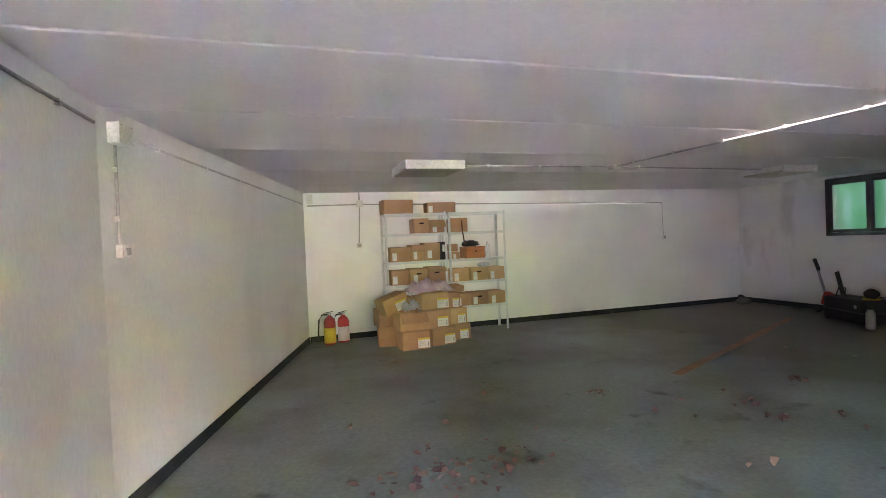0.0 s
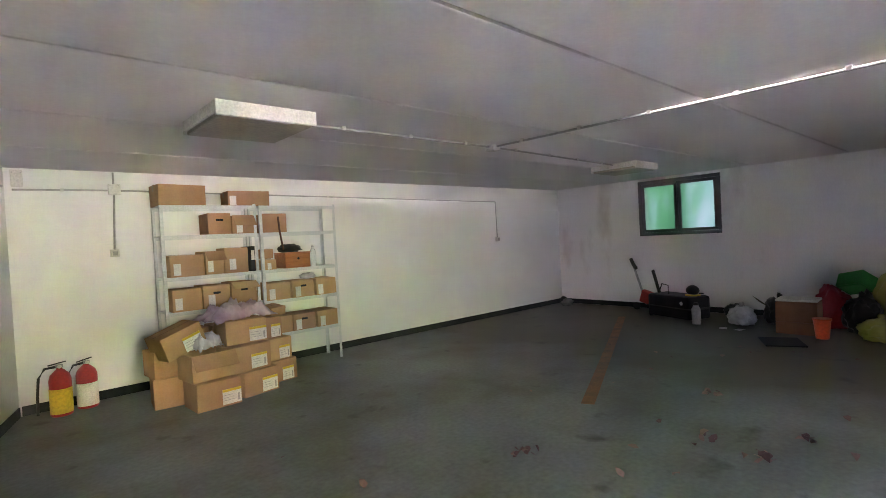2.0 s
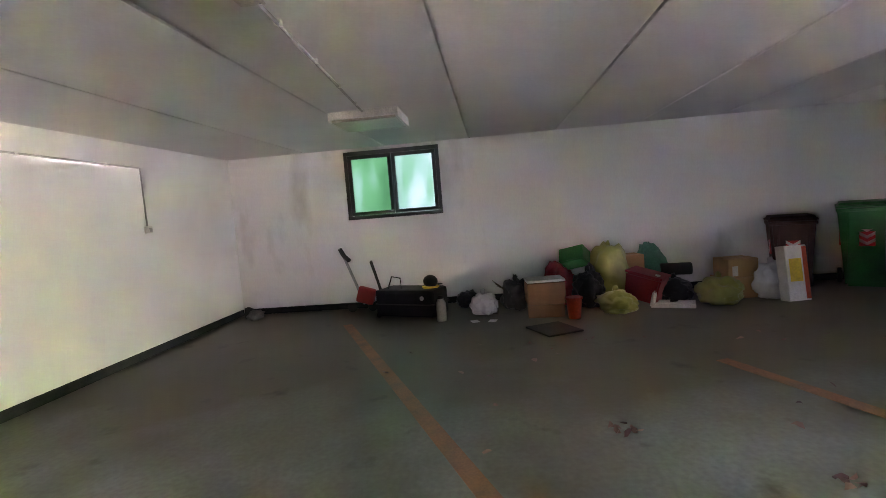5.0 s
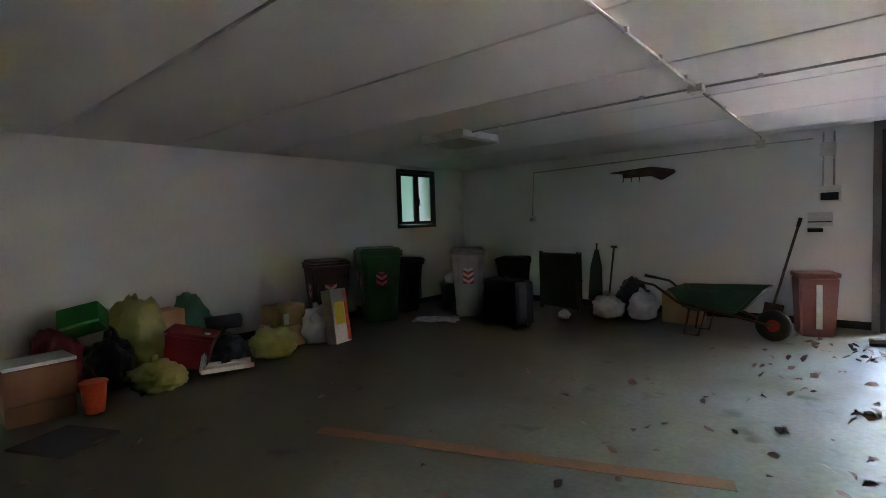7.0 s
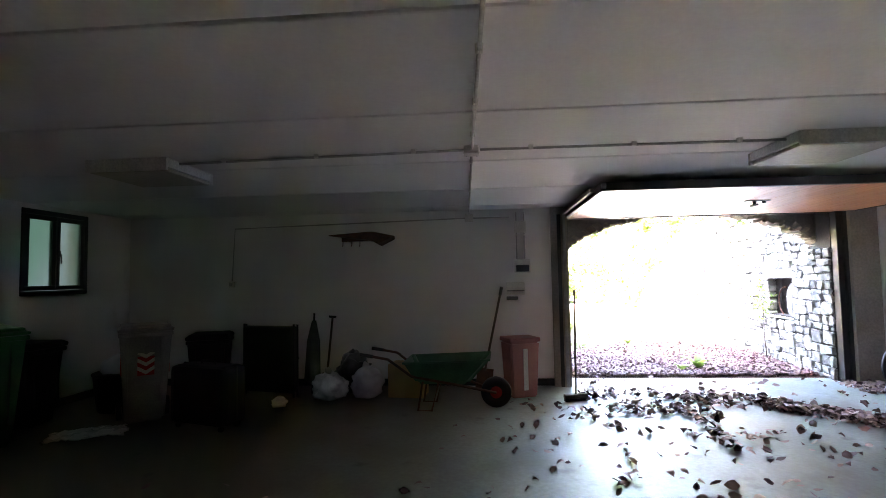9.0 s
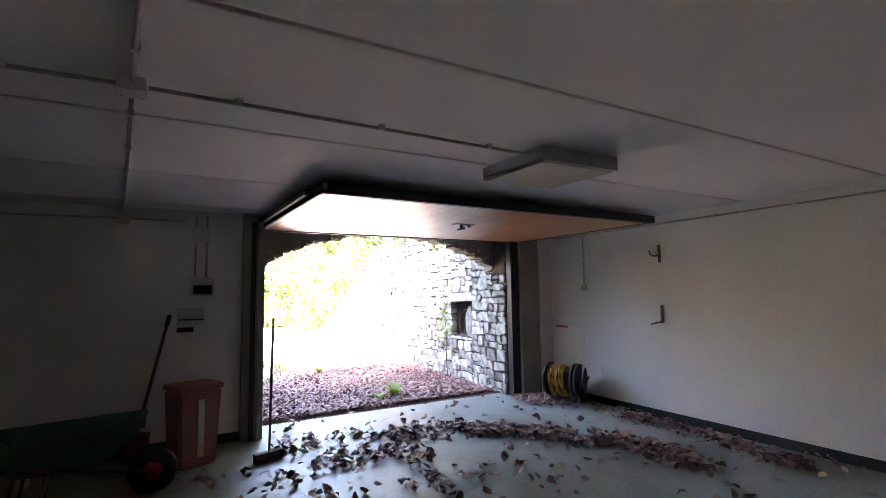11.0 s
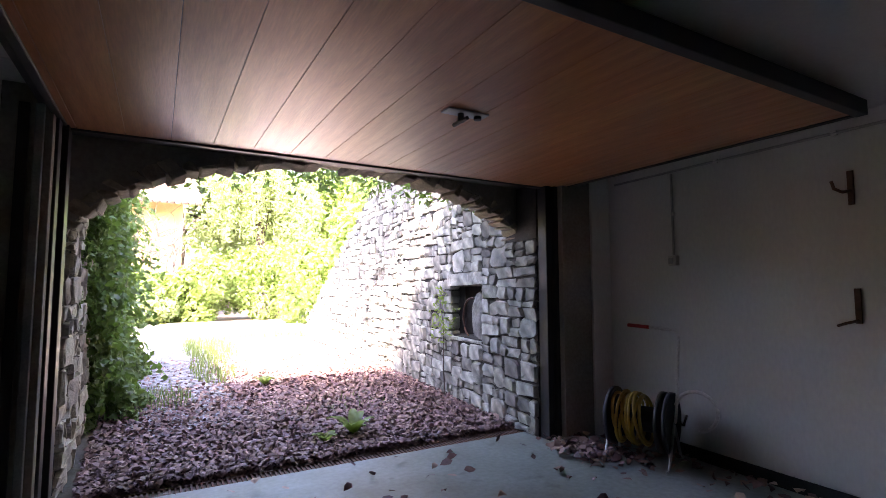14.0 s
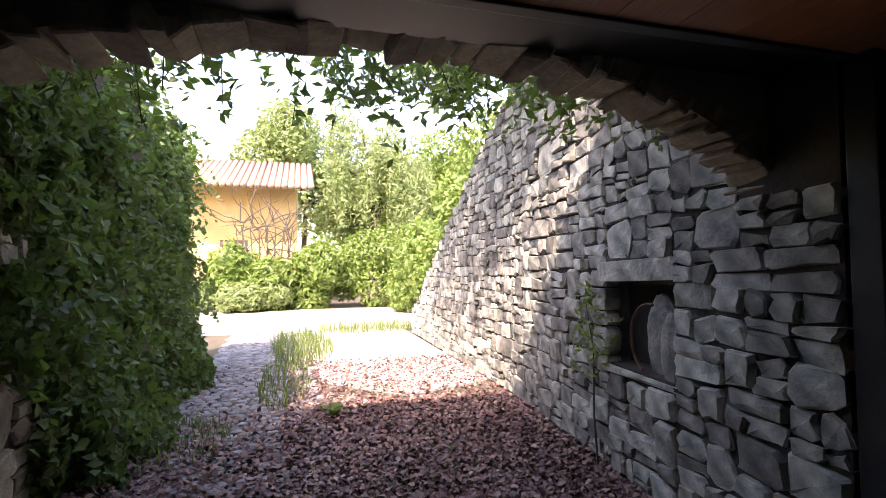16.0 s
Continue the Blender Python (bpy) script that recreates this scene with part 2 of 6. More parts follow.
def worn_paint(name, col, under):
    """Line paint with holes worn through to the floor's colour."""
    m = mat(name, col, under, rough=0.5, scale=5, fine=60, bump=0.05, lo=0.42, hi=0.75)
    return m


M["plaster_stained"] = mat("stained white plaster", (0.86, 0.85, 0.83), (0.50, 0.46, 0.40), rough=0.85, scale=1.3, fine=55, bump=0.012, grainy=0.2, lo=0.60, hi=0.82, streak=(1, 1, 0.45))
# a darker, upright-streaked plaster tone for both left walls and the return
M["plaster_grey"] = mat("mottled grey plaster", (0.72, 0.72, 0.68), (0.60, 0.59, 0.55), rough=0.88, scale=1.1, fine=45, bump=0.02, grainy=0.3, lo=0.48, hi=0.85, streak=(1, 1, 0.5))
M["floor"] = floor_material()
M["line"] = worn_paint("worn orange line paint", (0.30, 0.125, 0.045), (0.17, 0.10, 0.06))


def backdrop_material(name, mid_y):
    """A flat glowing panel: shrub greens on one side and open light on the other, out of focus behind frosted panes."""
    m = bpy.data.materials.new(name)
    m.use_nodes = True
    nt = m.node_tree
    n, link = nt.nodes, nt.links.new
    n.remove(n["Principled BSDF"])
    tc = n.new("ShaderNodeTexCoord")
    mp = n.new("ShaderNodeMapping")
    mp.inputs["Scale"].default_value = (1, 2.4, 0.45)
    link(tc.outputs["Object"], mp.inputs[0])
    a = n.new("ShaderNodeTexNoise")
    a.inputs["Scale"].default_value, a.inputs["Detail"].default_value = 2.4, 5
    link(mp.outputs[0], a.inputs["Vector"])
    sep = n.new("ShaderNodeSeparateXYZ")
    link(tc.outputs["Object"], sep.inputs[0])
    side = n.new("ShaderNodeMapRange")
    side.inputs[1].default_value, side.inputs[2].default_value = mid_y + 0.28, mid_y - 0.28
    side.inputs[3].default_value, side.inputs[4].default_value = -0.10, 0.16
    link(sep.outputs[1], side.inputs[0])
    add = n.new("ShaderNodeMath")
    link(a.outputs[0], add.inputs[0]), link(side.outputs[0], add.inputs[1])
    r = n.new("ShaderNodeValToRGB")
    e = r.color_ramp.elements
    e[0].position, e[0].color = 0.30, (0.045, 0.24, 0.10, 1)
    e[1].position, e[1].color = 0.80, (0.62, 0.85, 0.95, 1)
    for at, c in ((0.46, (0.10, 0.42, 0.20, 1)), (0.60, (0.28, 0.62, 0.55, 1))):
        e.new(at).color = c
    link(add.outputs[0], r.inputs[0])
    # emission stands in for the daylight on the shrubs
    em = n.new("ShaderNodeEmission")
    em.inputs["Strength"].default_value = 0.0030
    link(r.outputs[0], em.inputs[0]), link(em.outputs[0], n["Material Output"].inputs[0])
    return m


M["beyond_1"] = backdrop_material("glowing shrub backdrop beyond the large window", 5.78)
M["beyond_2"] = backdrop_material("glowing shrub backdrop beyond the small window", -2.1)


# ---- builders ----
def mesh_of(bm, name, smooth=False):
    me = bpy.data.meshes.new(name)
    bm.normal_update()
    bm.to_mesh(me)
    bm.free()
    if smooth:
        for p in me.polygons:
            p.use_smooth = True
    return me


def part(name, bm, material, parent=None, label="", smooth=False):
    ob = new(name, mesh_of(bm, name, smooth))
    ob.data.materials.append(M[material])
    ob.parent = parent
    return tagged(ob, label)


def thing(name, label, category, x=0, y=0, z=0, rz=0, group="", rx=0, ry=0):
    ob = new(name)
    ob.empty_display_size = 0.1
    ob.matrix_world = pose(x, y, z, rx, ry, rz)
    return tagged(ob, label, category, group)


def box(lo, hi, bevel=0.0, bm=None, m=None):
    """A box between two corners, with its edges bevelled."""
    b = bmesh.new()
    bmesh.ops.create_cube(b, size=1)
    for v in b.verts:
        v.co = Vector([(l + h) / 2 + c * (h - l) for l, h, c in zip(lo, hi, v.co)])
    if bevel:
        bmesh.ops.bevel(b, geom=b.edges[:], offset=bevel, segments=2, affect='EDGES', profile=0.6)
    if m:
        bmesh.ops.transform(b, matrix=m, verts=b.verts)
    return join(bm, b)


def join(bm, b):
    if bm is None:
        return b
    tmp = bpy.data.meshes.new("tmp")
    b.to_mesh(tmp)
    b.free()
    bm.from_mesh(tmp)
    bpy.data.meshes.remove(tmp)
    return bm


def tube(points, radius, sides=8, bm=None, closed=False):
    """A round bar along a line of points."""
    b = bmesh.new()
    pts = [Vector(p) for p in points]
    rings = []
    for i, p in enumerate(pts):
        d = (pts[min(i + 1, len(pts) - 1)] - pts[max(i - 1, 0)]).normalized() if not closed else (pts[(i + 1) % len(pts)] - pts[i - 1]).normalized()
        up = Vector((0, 0, 1)) if abs(d.z) < 0.9 else Vector((1, 0, 0))
        u = d.cross(up).normalized()
        v = d.cross(u)
        r = radius[i] if isinstance(radius, (list, tuple)) else radius
        rings.append([b.verts.new(p + r * (math.cos(2 * math.pi * k / sides) * u + math.sin(2 * math.pi * k / sides) * v)) for k in range(sides)])
    n = len(rings)
    for i in range(n if closed else n - 1):
        for k in range(sides):
            b.faces.new((rings[i][k], rings[i][(k + 1) % sides], rings[(i + 1) % n][(k + 1) % sides], rings[(i + 1) % n][k]))
    if not closed:
        b.faces.new(rings[0][::-1]), b.faces.new(rings[-1])
    bmesh.ops.recalc_face_normals(b, faces=b.faces[:])
    return join(bm, b)


def lathe(profile, sides=20, bm=None, m=None):
    """A turned body: profile of (radius, z)."""
    b = bmesh.new()
    rings = [[b.verts.new((r * math.cos(2 * math.pi * k / sides), r * math.sin(2 * math.pi * k / sides), z)) for k in range(sides)] for r, z in profile]
    for i in range(len(rings) - 1):
        for k in range(sides):
            b.faces.new((rings[i][k], rings[i][(k + 1) % sides], rings[i + 1][(k + 1) % sides], rings[i + 1][k]))
    b.faces.new(rings[0][::-1]), b.faces.new(rings[-1])
    bmesh.ops.recalc_face_normals(b, faces=b.faces[:])
    if m:
        bmesh.ops.transform(b, matrix=m, verts=b.verts)
    return join(bm, b)


def prism(outline, z0, z1, bm=None):
    """An upright prism over a plan outline."""
    b = bmesh.new()
    lo = [b.verts.new((x, y, z0)) for x, y in outline]
    hi = [b.verts.new((x, y, z1)) for x, y in outline]
    n = len(outline)
    for i in range(n):
        b.faces.new((lo[i], lo[(i + 1) % n], hi[(i + 1) % n], hi[i]))
    b.faces.new(lo[::-1]), b.faces.new(hi)
    bmesh.ops.recalc_face_normals(b, faces=b.faces[:])
    return join(bm, b)


def lump(size, seed, rough=0.25, flat=0.0, subdiv=3, freq=2.0):
    """A soft crumpled body, such as a filled sack, resting on z = 0."""
    b = bmesh.new()
    bmesh.ops.create_icosphere(b, subdivisions=subdiv, radius=1)
    for v in b.verts:
        k = 1 + rough * noise.fractal(v.co * freq + Vector((seed * 7.3, seed * 3.1, seed)), 0.6, 2.0, 4)
        c = v.co * k
        c.z = max(c.z, -0.75)
        v.co = Vector((c.x * size[0] / 2, c.y * size[1] / 2, (c.z + 0.75) / 1.75 * size[2]))
    return b


def structure(name, bm, material, label="", category=""):
    ob = part(name, bm, material, None, label)
    return tagged(ob, label, category, kind="structure")


def raw_mesh(name, verts, faces, material, smooth=False):
    me = bpy.data.meshes.new(name)
    me.from_pydata(verts, [], faces)
    me.update()
    ob = new(name, me)
    me.materials.append(M[material])
    if smooth:
        me.polygons.foreach_set("use_smooth", [True] * len(me.polygons))
    return ob


def leaf_cloud(name, centres, normals, size, material, parent=None, stretch=1.8, seed=1, curl=0.25, spread=0.7, six=False):
    """Many small folded leaves at the given places: four corners and two faces each."""
    rng = np.random.default_rng(seed)
    c = np.asarray(centres, float)
    k = len(c)
    nrm = np.asarray(normals, float) + rng.normal(0, spread, (k, 3))
    nrm /= np.linalg.norm(nrm, axis=1, keepdims=True) + 1e-9
    t = rng.normal(0, 1, (k, 3))
    t -= nrm * (t * nrm).sum(1, keepdims=True)
    t /= np.linalg.norm(t, axis=1, keepdims=True) + 1e-9
    s = np.cross(nrm, t)
    w = (size * rng.uniform(0.6, 1.35, k))[:, None]
    length = w * stretch
    v = np.stack([c - t * length / 2, c + s * w / 2 + nrm * w * curl, c + t * length / 2, c - s * w / 2 + nrm * w * curl], 1).reshape(-1, 3)
    if six:
        lift = nrm * w * (curl * rng.uniform(0.2, 2.2, k))[:, None]
        bend = nrm * w * (curl * rng.uniform(0.0, 1.4, k))[:, None]
        v = np.stack([c - t * length / 2 + bend, c - t * length * 0.18 + s * w * 0.5 + lift, c + t * length * 0.2 + s * w * 0.38 + lift, c + t * length / 2 + bend,
                      c + t * length * 0.2 - s * w * 0.38 + lift, c - t * length * 0.18 - s * w * 0.5 + lift], 1).reshape(-1, 3)
        tri = np.array([[0, 1, 5], [1, 2, 5], [2, 4, 5], [2, 3, 4]])
        f = (np.arange(k)[:, None, None] * 6 + tri[None]).reshape(-1, 3)
    else:
        i = np.arange(k)[:, None] * 4
        f = np.concatenate([i + np.array([[0, 1, 2]]), i + np.array([[0, 2, 3]])], 1).reshape(-1, 3)
    me = bpy.data.meshes.new(name)
    me.vertices.add(len(v)), me.loops.add(len(f) * 3), me.polygons.add(len(f))
    me.vertices.foreach_set("co", v.ravel())
    me.loops.foreach_set("vertex_index", f.ravel().astype(np.int32))
    me.polygons.foreach_set("loop_start", (np.arange(len(f)) * 3).astype(np.int32))
    me.update(calc_edges=True)
    ob = new(name, me)
    me.materials.append(M[material])
    ob.parent = parent
    return ob


# ---- the garage shell ----
CEIL = 2.51
BACK, WINDOW_X, FRONT = 8.42, 9.75, -3.45
BEND, CORNER, NEAR = (-0.97, 3.15), (0.40, BACK), (-1.28, -3.75)
JAMB_L, JAMB_R, SILL = 3.22, -0.58, -3.95
ARCH_IN, ARCH_OUT, ROOF = -4.10, -4.32, 4.3


def off(a, b, d):
    """The outline of a wall of thickness d along a to b, on its left side."""
    u = (Vector(b) - Vector(a)).normalized()
    nrm = Vector((-u.y, u.x)) * d
    return [a, b, tuple(Vector(b) + nrm), tuple(Vector(a) + nrm)]


FLOOR_PLAN = [NEAR, (JAMB_R, NEAR[1]), (JAMB_R, SILL), (JAMB_L, SILL), (JAMB_L, FRONT), (WINDOW_X, FRONT), (WINDOW_X, BACK), CORNER, BEND]
structure("floor", prism(FLOOR_PLAN, -0.12, 0.0), "floor", "worn green-painted concrete garage floor with stains", "floor")
ceiling_bm = bmesh.new()
JOINTS = [-4.08, -3.05, -1.70, -0.36, 0.90, 2.06, 3.26, 4.56, 5.88, 7.16, BACK + 0.2]
for y0, y1 in zip(JOINTS[:-1], JOINTS[1:]):
    box((-1.75, y0 + 0.009, CEIL), (9.95, y1 - 0.009, CEIL + 0.2), 0.014, ceiling_bm)
box((-1.75, -4.1, CEIL + 0.04), (9.95, BACK + 0.2, CEIL + 0.24), 0, ceiling_bm)
structure("ceiling", ceiling_bm, "ceiling", "pale painted precast ceiling slabs with open joints", "ceiling")
structure("wall_back", box((0.15, BACK, 0), (WINDOW_X, BACK + 0.25, CEIL)), "plaster", "white plastered back wall with scuffs", "wall")
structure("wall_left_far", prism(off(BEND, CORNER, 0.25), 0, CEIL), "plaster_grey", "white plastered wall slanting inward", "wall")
structure("wall_left_near", prism(off(NEAR, BEND, 0.25), 0, CEIL), "plaster_grey", "plastered side wall in mottled grey", "wall")

WINDOWS = [(5.05, 6.52, 1.42, 2.45), (-2.60, -1.63, 1.42, 2.44)]
wb = bmesh.new()
ys = [FRONT - 0.25, WINDOWS[1][0], WINDOWS[1][1], WINDOWS[0][0], WINDOWS[0][1], BACK + 0.25]
for a, b in ((0, 1), (2, 3), (4, 5)):
    box((WINDOW_X, ys[a], 0), (WINDOW_X + 0.3, ys[b], CEIL), 0, wb)
for y0, y1, z0, z1 in WINDOWS:
    box((WINDOW_X, y0, 0), (WINDOW_X + 0.3, y1, z0), 0, wb)
    box((WINDOW_X, y0, z1), (WINDOW_X + 0.3, y1, CEIL), 0, wb)
structure("wall_window", wb, "plaster_stained", "white plastered wall with two high windows", "wall")
structure("wall_front", box((JAMB_L + 0.003, FRONT - 0.25, 0), (WINDOW_X, FRONT, CEIL)), "plaster", "white plastered front wall beside the garage door", "wall")
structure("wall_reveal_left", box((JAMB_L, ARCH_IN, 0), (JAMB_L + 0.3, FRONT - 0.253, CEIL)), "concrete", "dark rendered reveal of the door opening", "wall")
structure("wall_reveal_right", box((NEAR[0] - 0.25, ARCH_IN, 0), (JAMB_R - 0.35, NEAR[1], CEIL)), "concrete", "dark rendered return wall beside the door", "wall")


def arch_z(x):
    """Underside of the arch: springs at 1.62 m, crowns at 2.45 m."""
    u = (x - 1.24) / 1.98
    return 1.62 + 0.83 * math.sqrt(max(0.0, 1 - u * u)) if abs(u) < 1 else 1.62


def arch_wall():
    b = bmesh.new()
    xs = [JAMB_R - 0.1 + (JAMB_L + 0.04 - JAMB_R + 0.1) * i / 40 for i in range(41)]
    for i in range(40):
        x0, x1 = xs[i], xs[i + 1]
        z0, z1 = arch_z(x0) + 0.025, arch_z(x1) + 0.025
        q = [b.verts.new(c) for c in ((x0, ARCH_IN, z0), (x1, ARCH_IN, z1), (x1, ARCH_OUT, z1), (x0, ARCH_OUT, z0),
                                      (x0, ARCH_IN, ROOF), (x1, ARCH_IN, ROOF), (x1, ARCH_OUT, ROOF), (x0, ARCH_OUT, ROOF))]
        for f in ((0, 1, 2, 3), (4, 7, 6, 5), (0, 4, 5, 1), (3, 2, 6, 7)):
            b.faces.new([q[k] for k in f])
    bmesh.ops.remove_doubles(b, verts=b.verts, dist=1e-4)
    bmesh.ops.recalc_face_normals(b, faces=b.faces[:])
    box((JAMB_L + 0.043, ARCH_OUT, 0), (11, ARCH_IN - 0.002, ROOF), 0, b)
    box((-6, ARCH_OUT, 0), (JAMB_R - 0.103, ARCH_IN - 0.002, ROOF), 0, b)
    return b


structure("wall_facade", arch_wall(), "concrete", "rendered facade with a segmental stone arch", "wall")
structure("roof_slab", box((-6, ARCH_IN + 0.005, CEIL + 0.26), (11, BACK + 0.3, CEIL + 0.5)), "concrete", "flat roof over the garage", "roof")

# skirting
for name, a, b in (("baseboard_back", (WINDOW_X, BACK), CORNER), ("baseboard_left_far", CORNER, BEND), ("baseboard_left_near", BEND, NEAR),
                   ("baseboard_window", (WINDOW_X, FRONT), (WINDOW_X, BACK)), ("baseboard_front", (JAMB_L, FRONT), (WINDOW_X, FRONT))):
    u = (Vector(b) - Vector(a)).normalized() * 0.02
    structure(name, prism(off(tuple(Vector(a) + u), tuple(Vector(b) - u), 0.012), 0.003, 0.10), "skirting", "dark green painted skirting strip", "baseboard")

# floor lines
for name, a, b in (("floor_line_1", (8.6, 6.36), (4.2, 4.31)), ("floor_line_2", (6.4, 2.44), (3.9, 1.5))):
    u = (Vector(b) - Vector(a)).normalized()
    s = Vector((-u.y, u.x)) * 0.06
    structure(name, prism([tuple(Vector(a) + s), tuple(Vector(a) - s), tuple(Vector(b) - s), tuple(Vector(b) + s)], 0.001, 0.004), "line", "worn orange parking line on the floor", "floor line")

# outdoor ground
structure("ground", box((-300, -600, -0.2), (300, 300, -0.025)), "earth", "dry earth strewn with leaf litter", "ground")

# ---- windows ----
def window(name, y0, y1, z0, z1, label):
    """A dark two-leaf window in the window wall: frame, two leaves with frosted panes, a handle."""
    w = structure(name, box((WINDOW_X - 0.012, y0 - 0.01, z0 - 0.012), (WINDOW_X + 0.06, y1 + 0.01, z0 + 0.045), 0.004), "black_metal", label, "window")
    x = WINDOW_X - 0.012
    fr = box((x, y0 - 0.01, z1 - 0.05), (x + 0.07, y1 + 0.01, z1 + 0.01), 0.004)
    box((x, y0 - 0.01, z0 + 0.045), (x + 0.07, y0 + 0.045, z1 - 0.05), 0.004, fr)
    box((x, y1 - 0.045, z0 + 0.045), (x + 0.07, y1 + 0.01, z1 - 0.05), 0.004, fr)
    part("window_frame", fr, "black_metal", w)
    mid = (y0 + y1) / 2
    for a, b in ((y0 + 0.047, mid - 0.004), (mid + 0.004, y1 - 0.047)):
        c, d, s = z0 + 0.048, z1 - 0.053, 0.055
        lf = box((x + 0.008, a, c), (x + 0.058, b, c + s), 0.004)
        box((x + 0.008, a, d - s), (x + 0.058, b, d), 0.004, lf)
        box((x + 0.008, a, c + s), (x + 0.058, a + s, d - s), 0.004, lf)
        box((x + 0.008, b - s, c + s), (x + 0.058, b, d - s), 0.004, lf)
        leaf = part("sash", lf, "black_metal", w)
        pane = part("pane", box((x + 0.03, a + s - 0.004, c + s - 0.004), (x + 0.036, b - s + 0.004, d - s + 0.004)), "glass", leaf, "frosted glass pane")
        pane.visible_shadow = False
    hb = box((x - 0.012, mid - 0.05, (z0 + z1) / 2 - 0.05), (x + 0.008, mid - 0.025, (z0 + z1) / 2 + 0.03), 0.003)
    tube([(x - 0.025, mid - 0.037, (z0 + z1) / 2 - 0.01), (x - 0.03, mid - 0.037, (z0 + z1) / 2 - 0.13)], 0.009, 8, hb)
    part("handle", hb, "black_metal", w)


window("window_1", *WINDOWS[0], "dark-framed two-leaf window with frosted panes, shut")
window("window_2", *WINDOWS[1], "small dark-framed two-leaf window with frosted panes, shut")
# flat self-lit panels in place of real shrubs outside
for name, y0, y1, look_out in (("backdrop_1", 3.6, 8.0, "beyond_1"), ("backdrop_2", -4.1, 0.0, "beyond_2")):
    structure(name, box((10.22, y0, 0.0), (10.26, y1, 3.6)), look_out, "flat glowing backdrop of shrubs outside the window", "backdrop")


# ---- conduits, sockets and lamps ----
def conduit(name, pts, label, clips=0.62, normal=(0, 0, 1)):
    """A surface conduit of grey plastic with its clips."""
    c = thing(name, label, "conduit", *pts[0])
    o = Vector(pts[0])
    part("pipe", tube([Vector(p) - o for p in pts], 0.010, 8), "pipe", c, smooth=True)
    for a, b in zip(pts[:-1], pts[1:]):
        a, b = Vector(a) - o, Vector(b) - o
        k = int((b - a).length / clips)
        for i in range(k):
            p = a + (b - a) * ((i + 0.5) / k)
            part("clip", box((-0.017, -0.017, -0.017), (0.017, 0.017, 0.017), 0.004, None, Matrix.Translation(p + Vector(normal) * 0.008)), "white_plastic", c)


def junction_box(x, y, z, rz=0, size=(0.11, 0.05, 0.11), label="grey plastic junction box with a lid"):
    t = thing("junction_box", label, "junction box", x, y, z, rz)
    w, d, h = size
    part("body", box((-w / 2, -d, -h / 2), (w / 2, 0, h / 2), 0.008), "white_plastic", t)
    part("lid", box((-w / 2 - 0.004, -d - 0.01, -h / 2 - 0.004), (w / 2 + 0.004, -d - 0.001, h / 2 + 0.004), 0.005), "white_plastic", t)
    for sx in (-1, 1):
        part("screw", lathe([(0.004, 0), (0.004, 0.004), (0.002, 0.005)], 8, None, pose(sx * w * 0.36, -d - 0.0095, h * 0.36, 90)), "grey_metal", t)
    return t


def socket(x, y, z, rz=0, label="white plastic wall socket box"):
    t = thing("socket", label, "socket", x, y, z, rz)
    part("body", box((-0.042, -0.045, -0.042), (0.042, 0, 0.042), 0.006), "white_plastic", t)
    part("cover", box((-0.036, -0.053, -0.036), (0.036, -0.0455, 0.036), 0.004), "white_plastic", t)
    part("flap", box((-0.024, -0.06, -0.026), (0.024, -0.0535, 0.02), 0.003), "pipe", t)


ZC = CEIL - 0.022
conduit("ceiling_conduit", [(4.22, 5.25, ZC), (4.44, 0.17, ZC)], "grey conduit clipped across the ceiling slabs")
conduit("ceiling_conduit", [(4.16, 5.31, ZC), (2.09, 5.31, ZC)], "grey conduit from the box to a ceiling lamp")
conduit("ceiling_conduit", [(4.28, 5.31, ZC), (6.97, 5.50, ZC)], "grey conduit along the ceiling to a far lamp")
conduit("ceiling_conduit", [(4.38, 0.105, ZC), (2.14, 0.06, ZC)], "grey conduit from the box to the lamp by the door")
conduit("ceiling_conduit", [(4.5, 0.105, ZC), (6.79, 0.0, ZC)], "grey conduit along the ceiling towards the bins")
conduit("ceiling_conduit", [(4.445, 0.04, ZC), (4.57, FRONT + 0.03, ZC), (4.57, FRONT + 0.02, 2.45)], "grey conduit running to the front wall")
for x, y in ((4.22, 5.31), (4.445, 0.105)):
    junction_box(x, y - 0.05, CEIL, 0).matrix_world = pose(x, y, CEIL, 90)
conduit("wall_conduit", [(0.46, BACK - 0.015, 2.29), (1.27, BACK - 0.015, 2.30)], "grey conduit along the back wall", normal=(0, 1, 0))
conduit("wall_conduit", [(1.39, BACK - 0.015, 2.30), (7.66, BACK - 0.015, 2.23), (7.67, BACK - 0.015, 1.54)], "long grey conduit behind the shelves, turning down to a socket", 0.9, (0, 1, 0))
conduit("wall_conduit", [(1.33, BACK - 0.015, 2.50), (1.33, BACK - 0.015, 2.37)], "short grey conduit from the ceiling", normal=(0, 1, 0))
conduit("wall_conduit", [(1.33, BACK - 0.015, 2.25), (1.30, BACK - 0.015, 1.64)], "upright grey conduit to a socket", normal=(0, 1, 0))
junction_box(1.33, BACK, 2.31)
junction_box(0.50, BACK, 2.40, 0, (0.09, 0.06, 0.16))
socket(1.30, BACK, 1.60), socket(7.67, BACK, 1.50)
conduit("wall_conduit", [(4.0, FRONT + 0.015, 2.39), (4.51, FRONT + 0.015, 2.39)], "grey conduit along the front wall", normal=(0, -1, 0))
conduit("wall_conduit", [(4.63, FRONT + 0.015, 2.39), (8.08, FRONT + 0.015, 2.32), (8.12, FRONT + 0.015, 1.54)], "grey conduit along the front wall, turning down to a socket", 0.9, (0, -1, 0))
junction_box(4.57, FRONT, 2.39, 180)
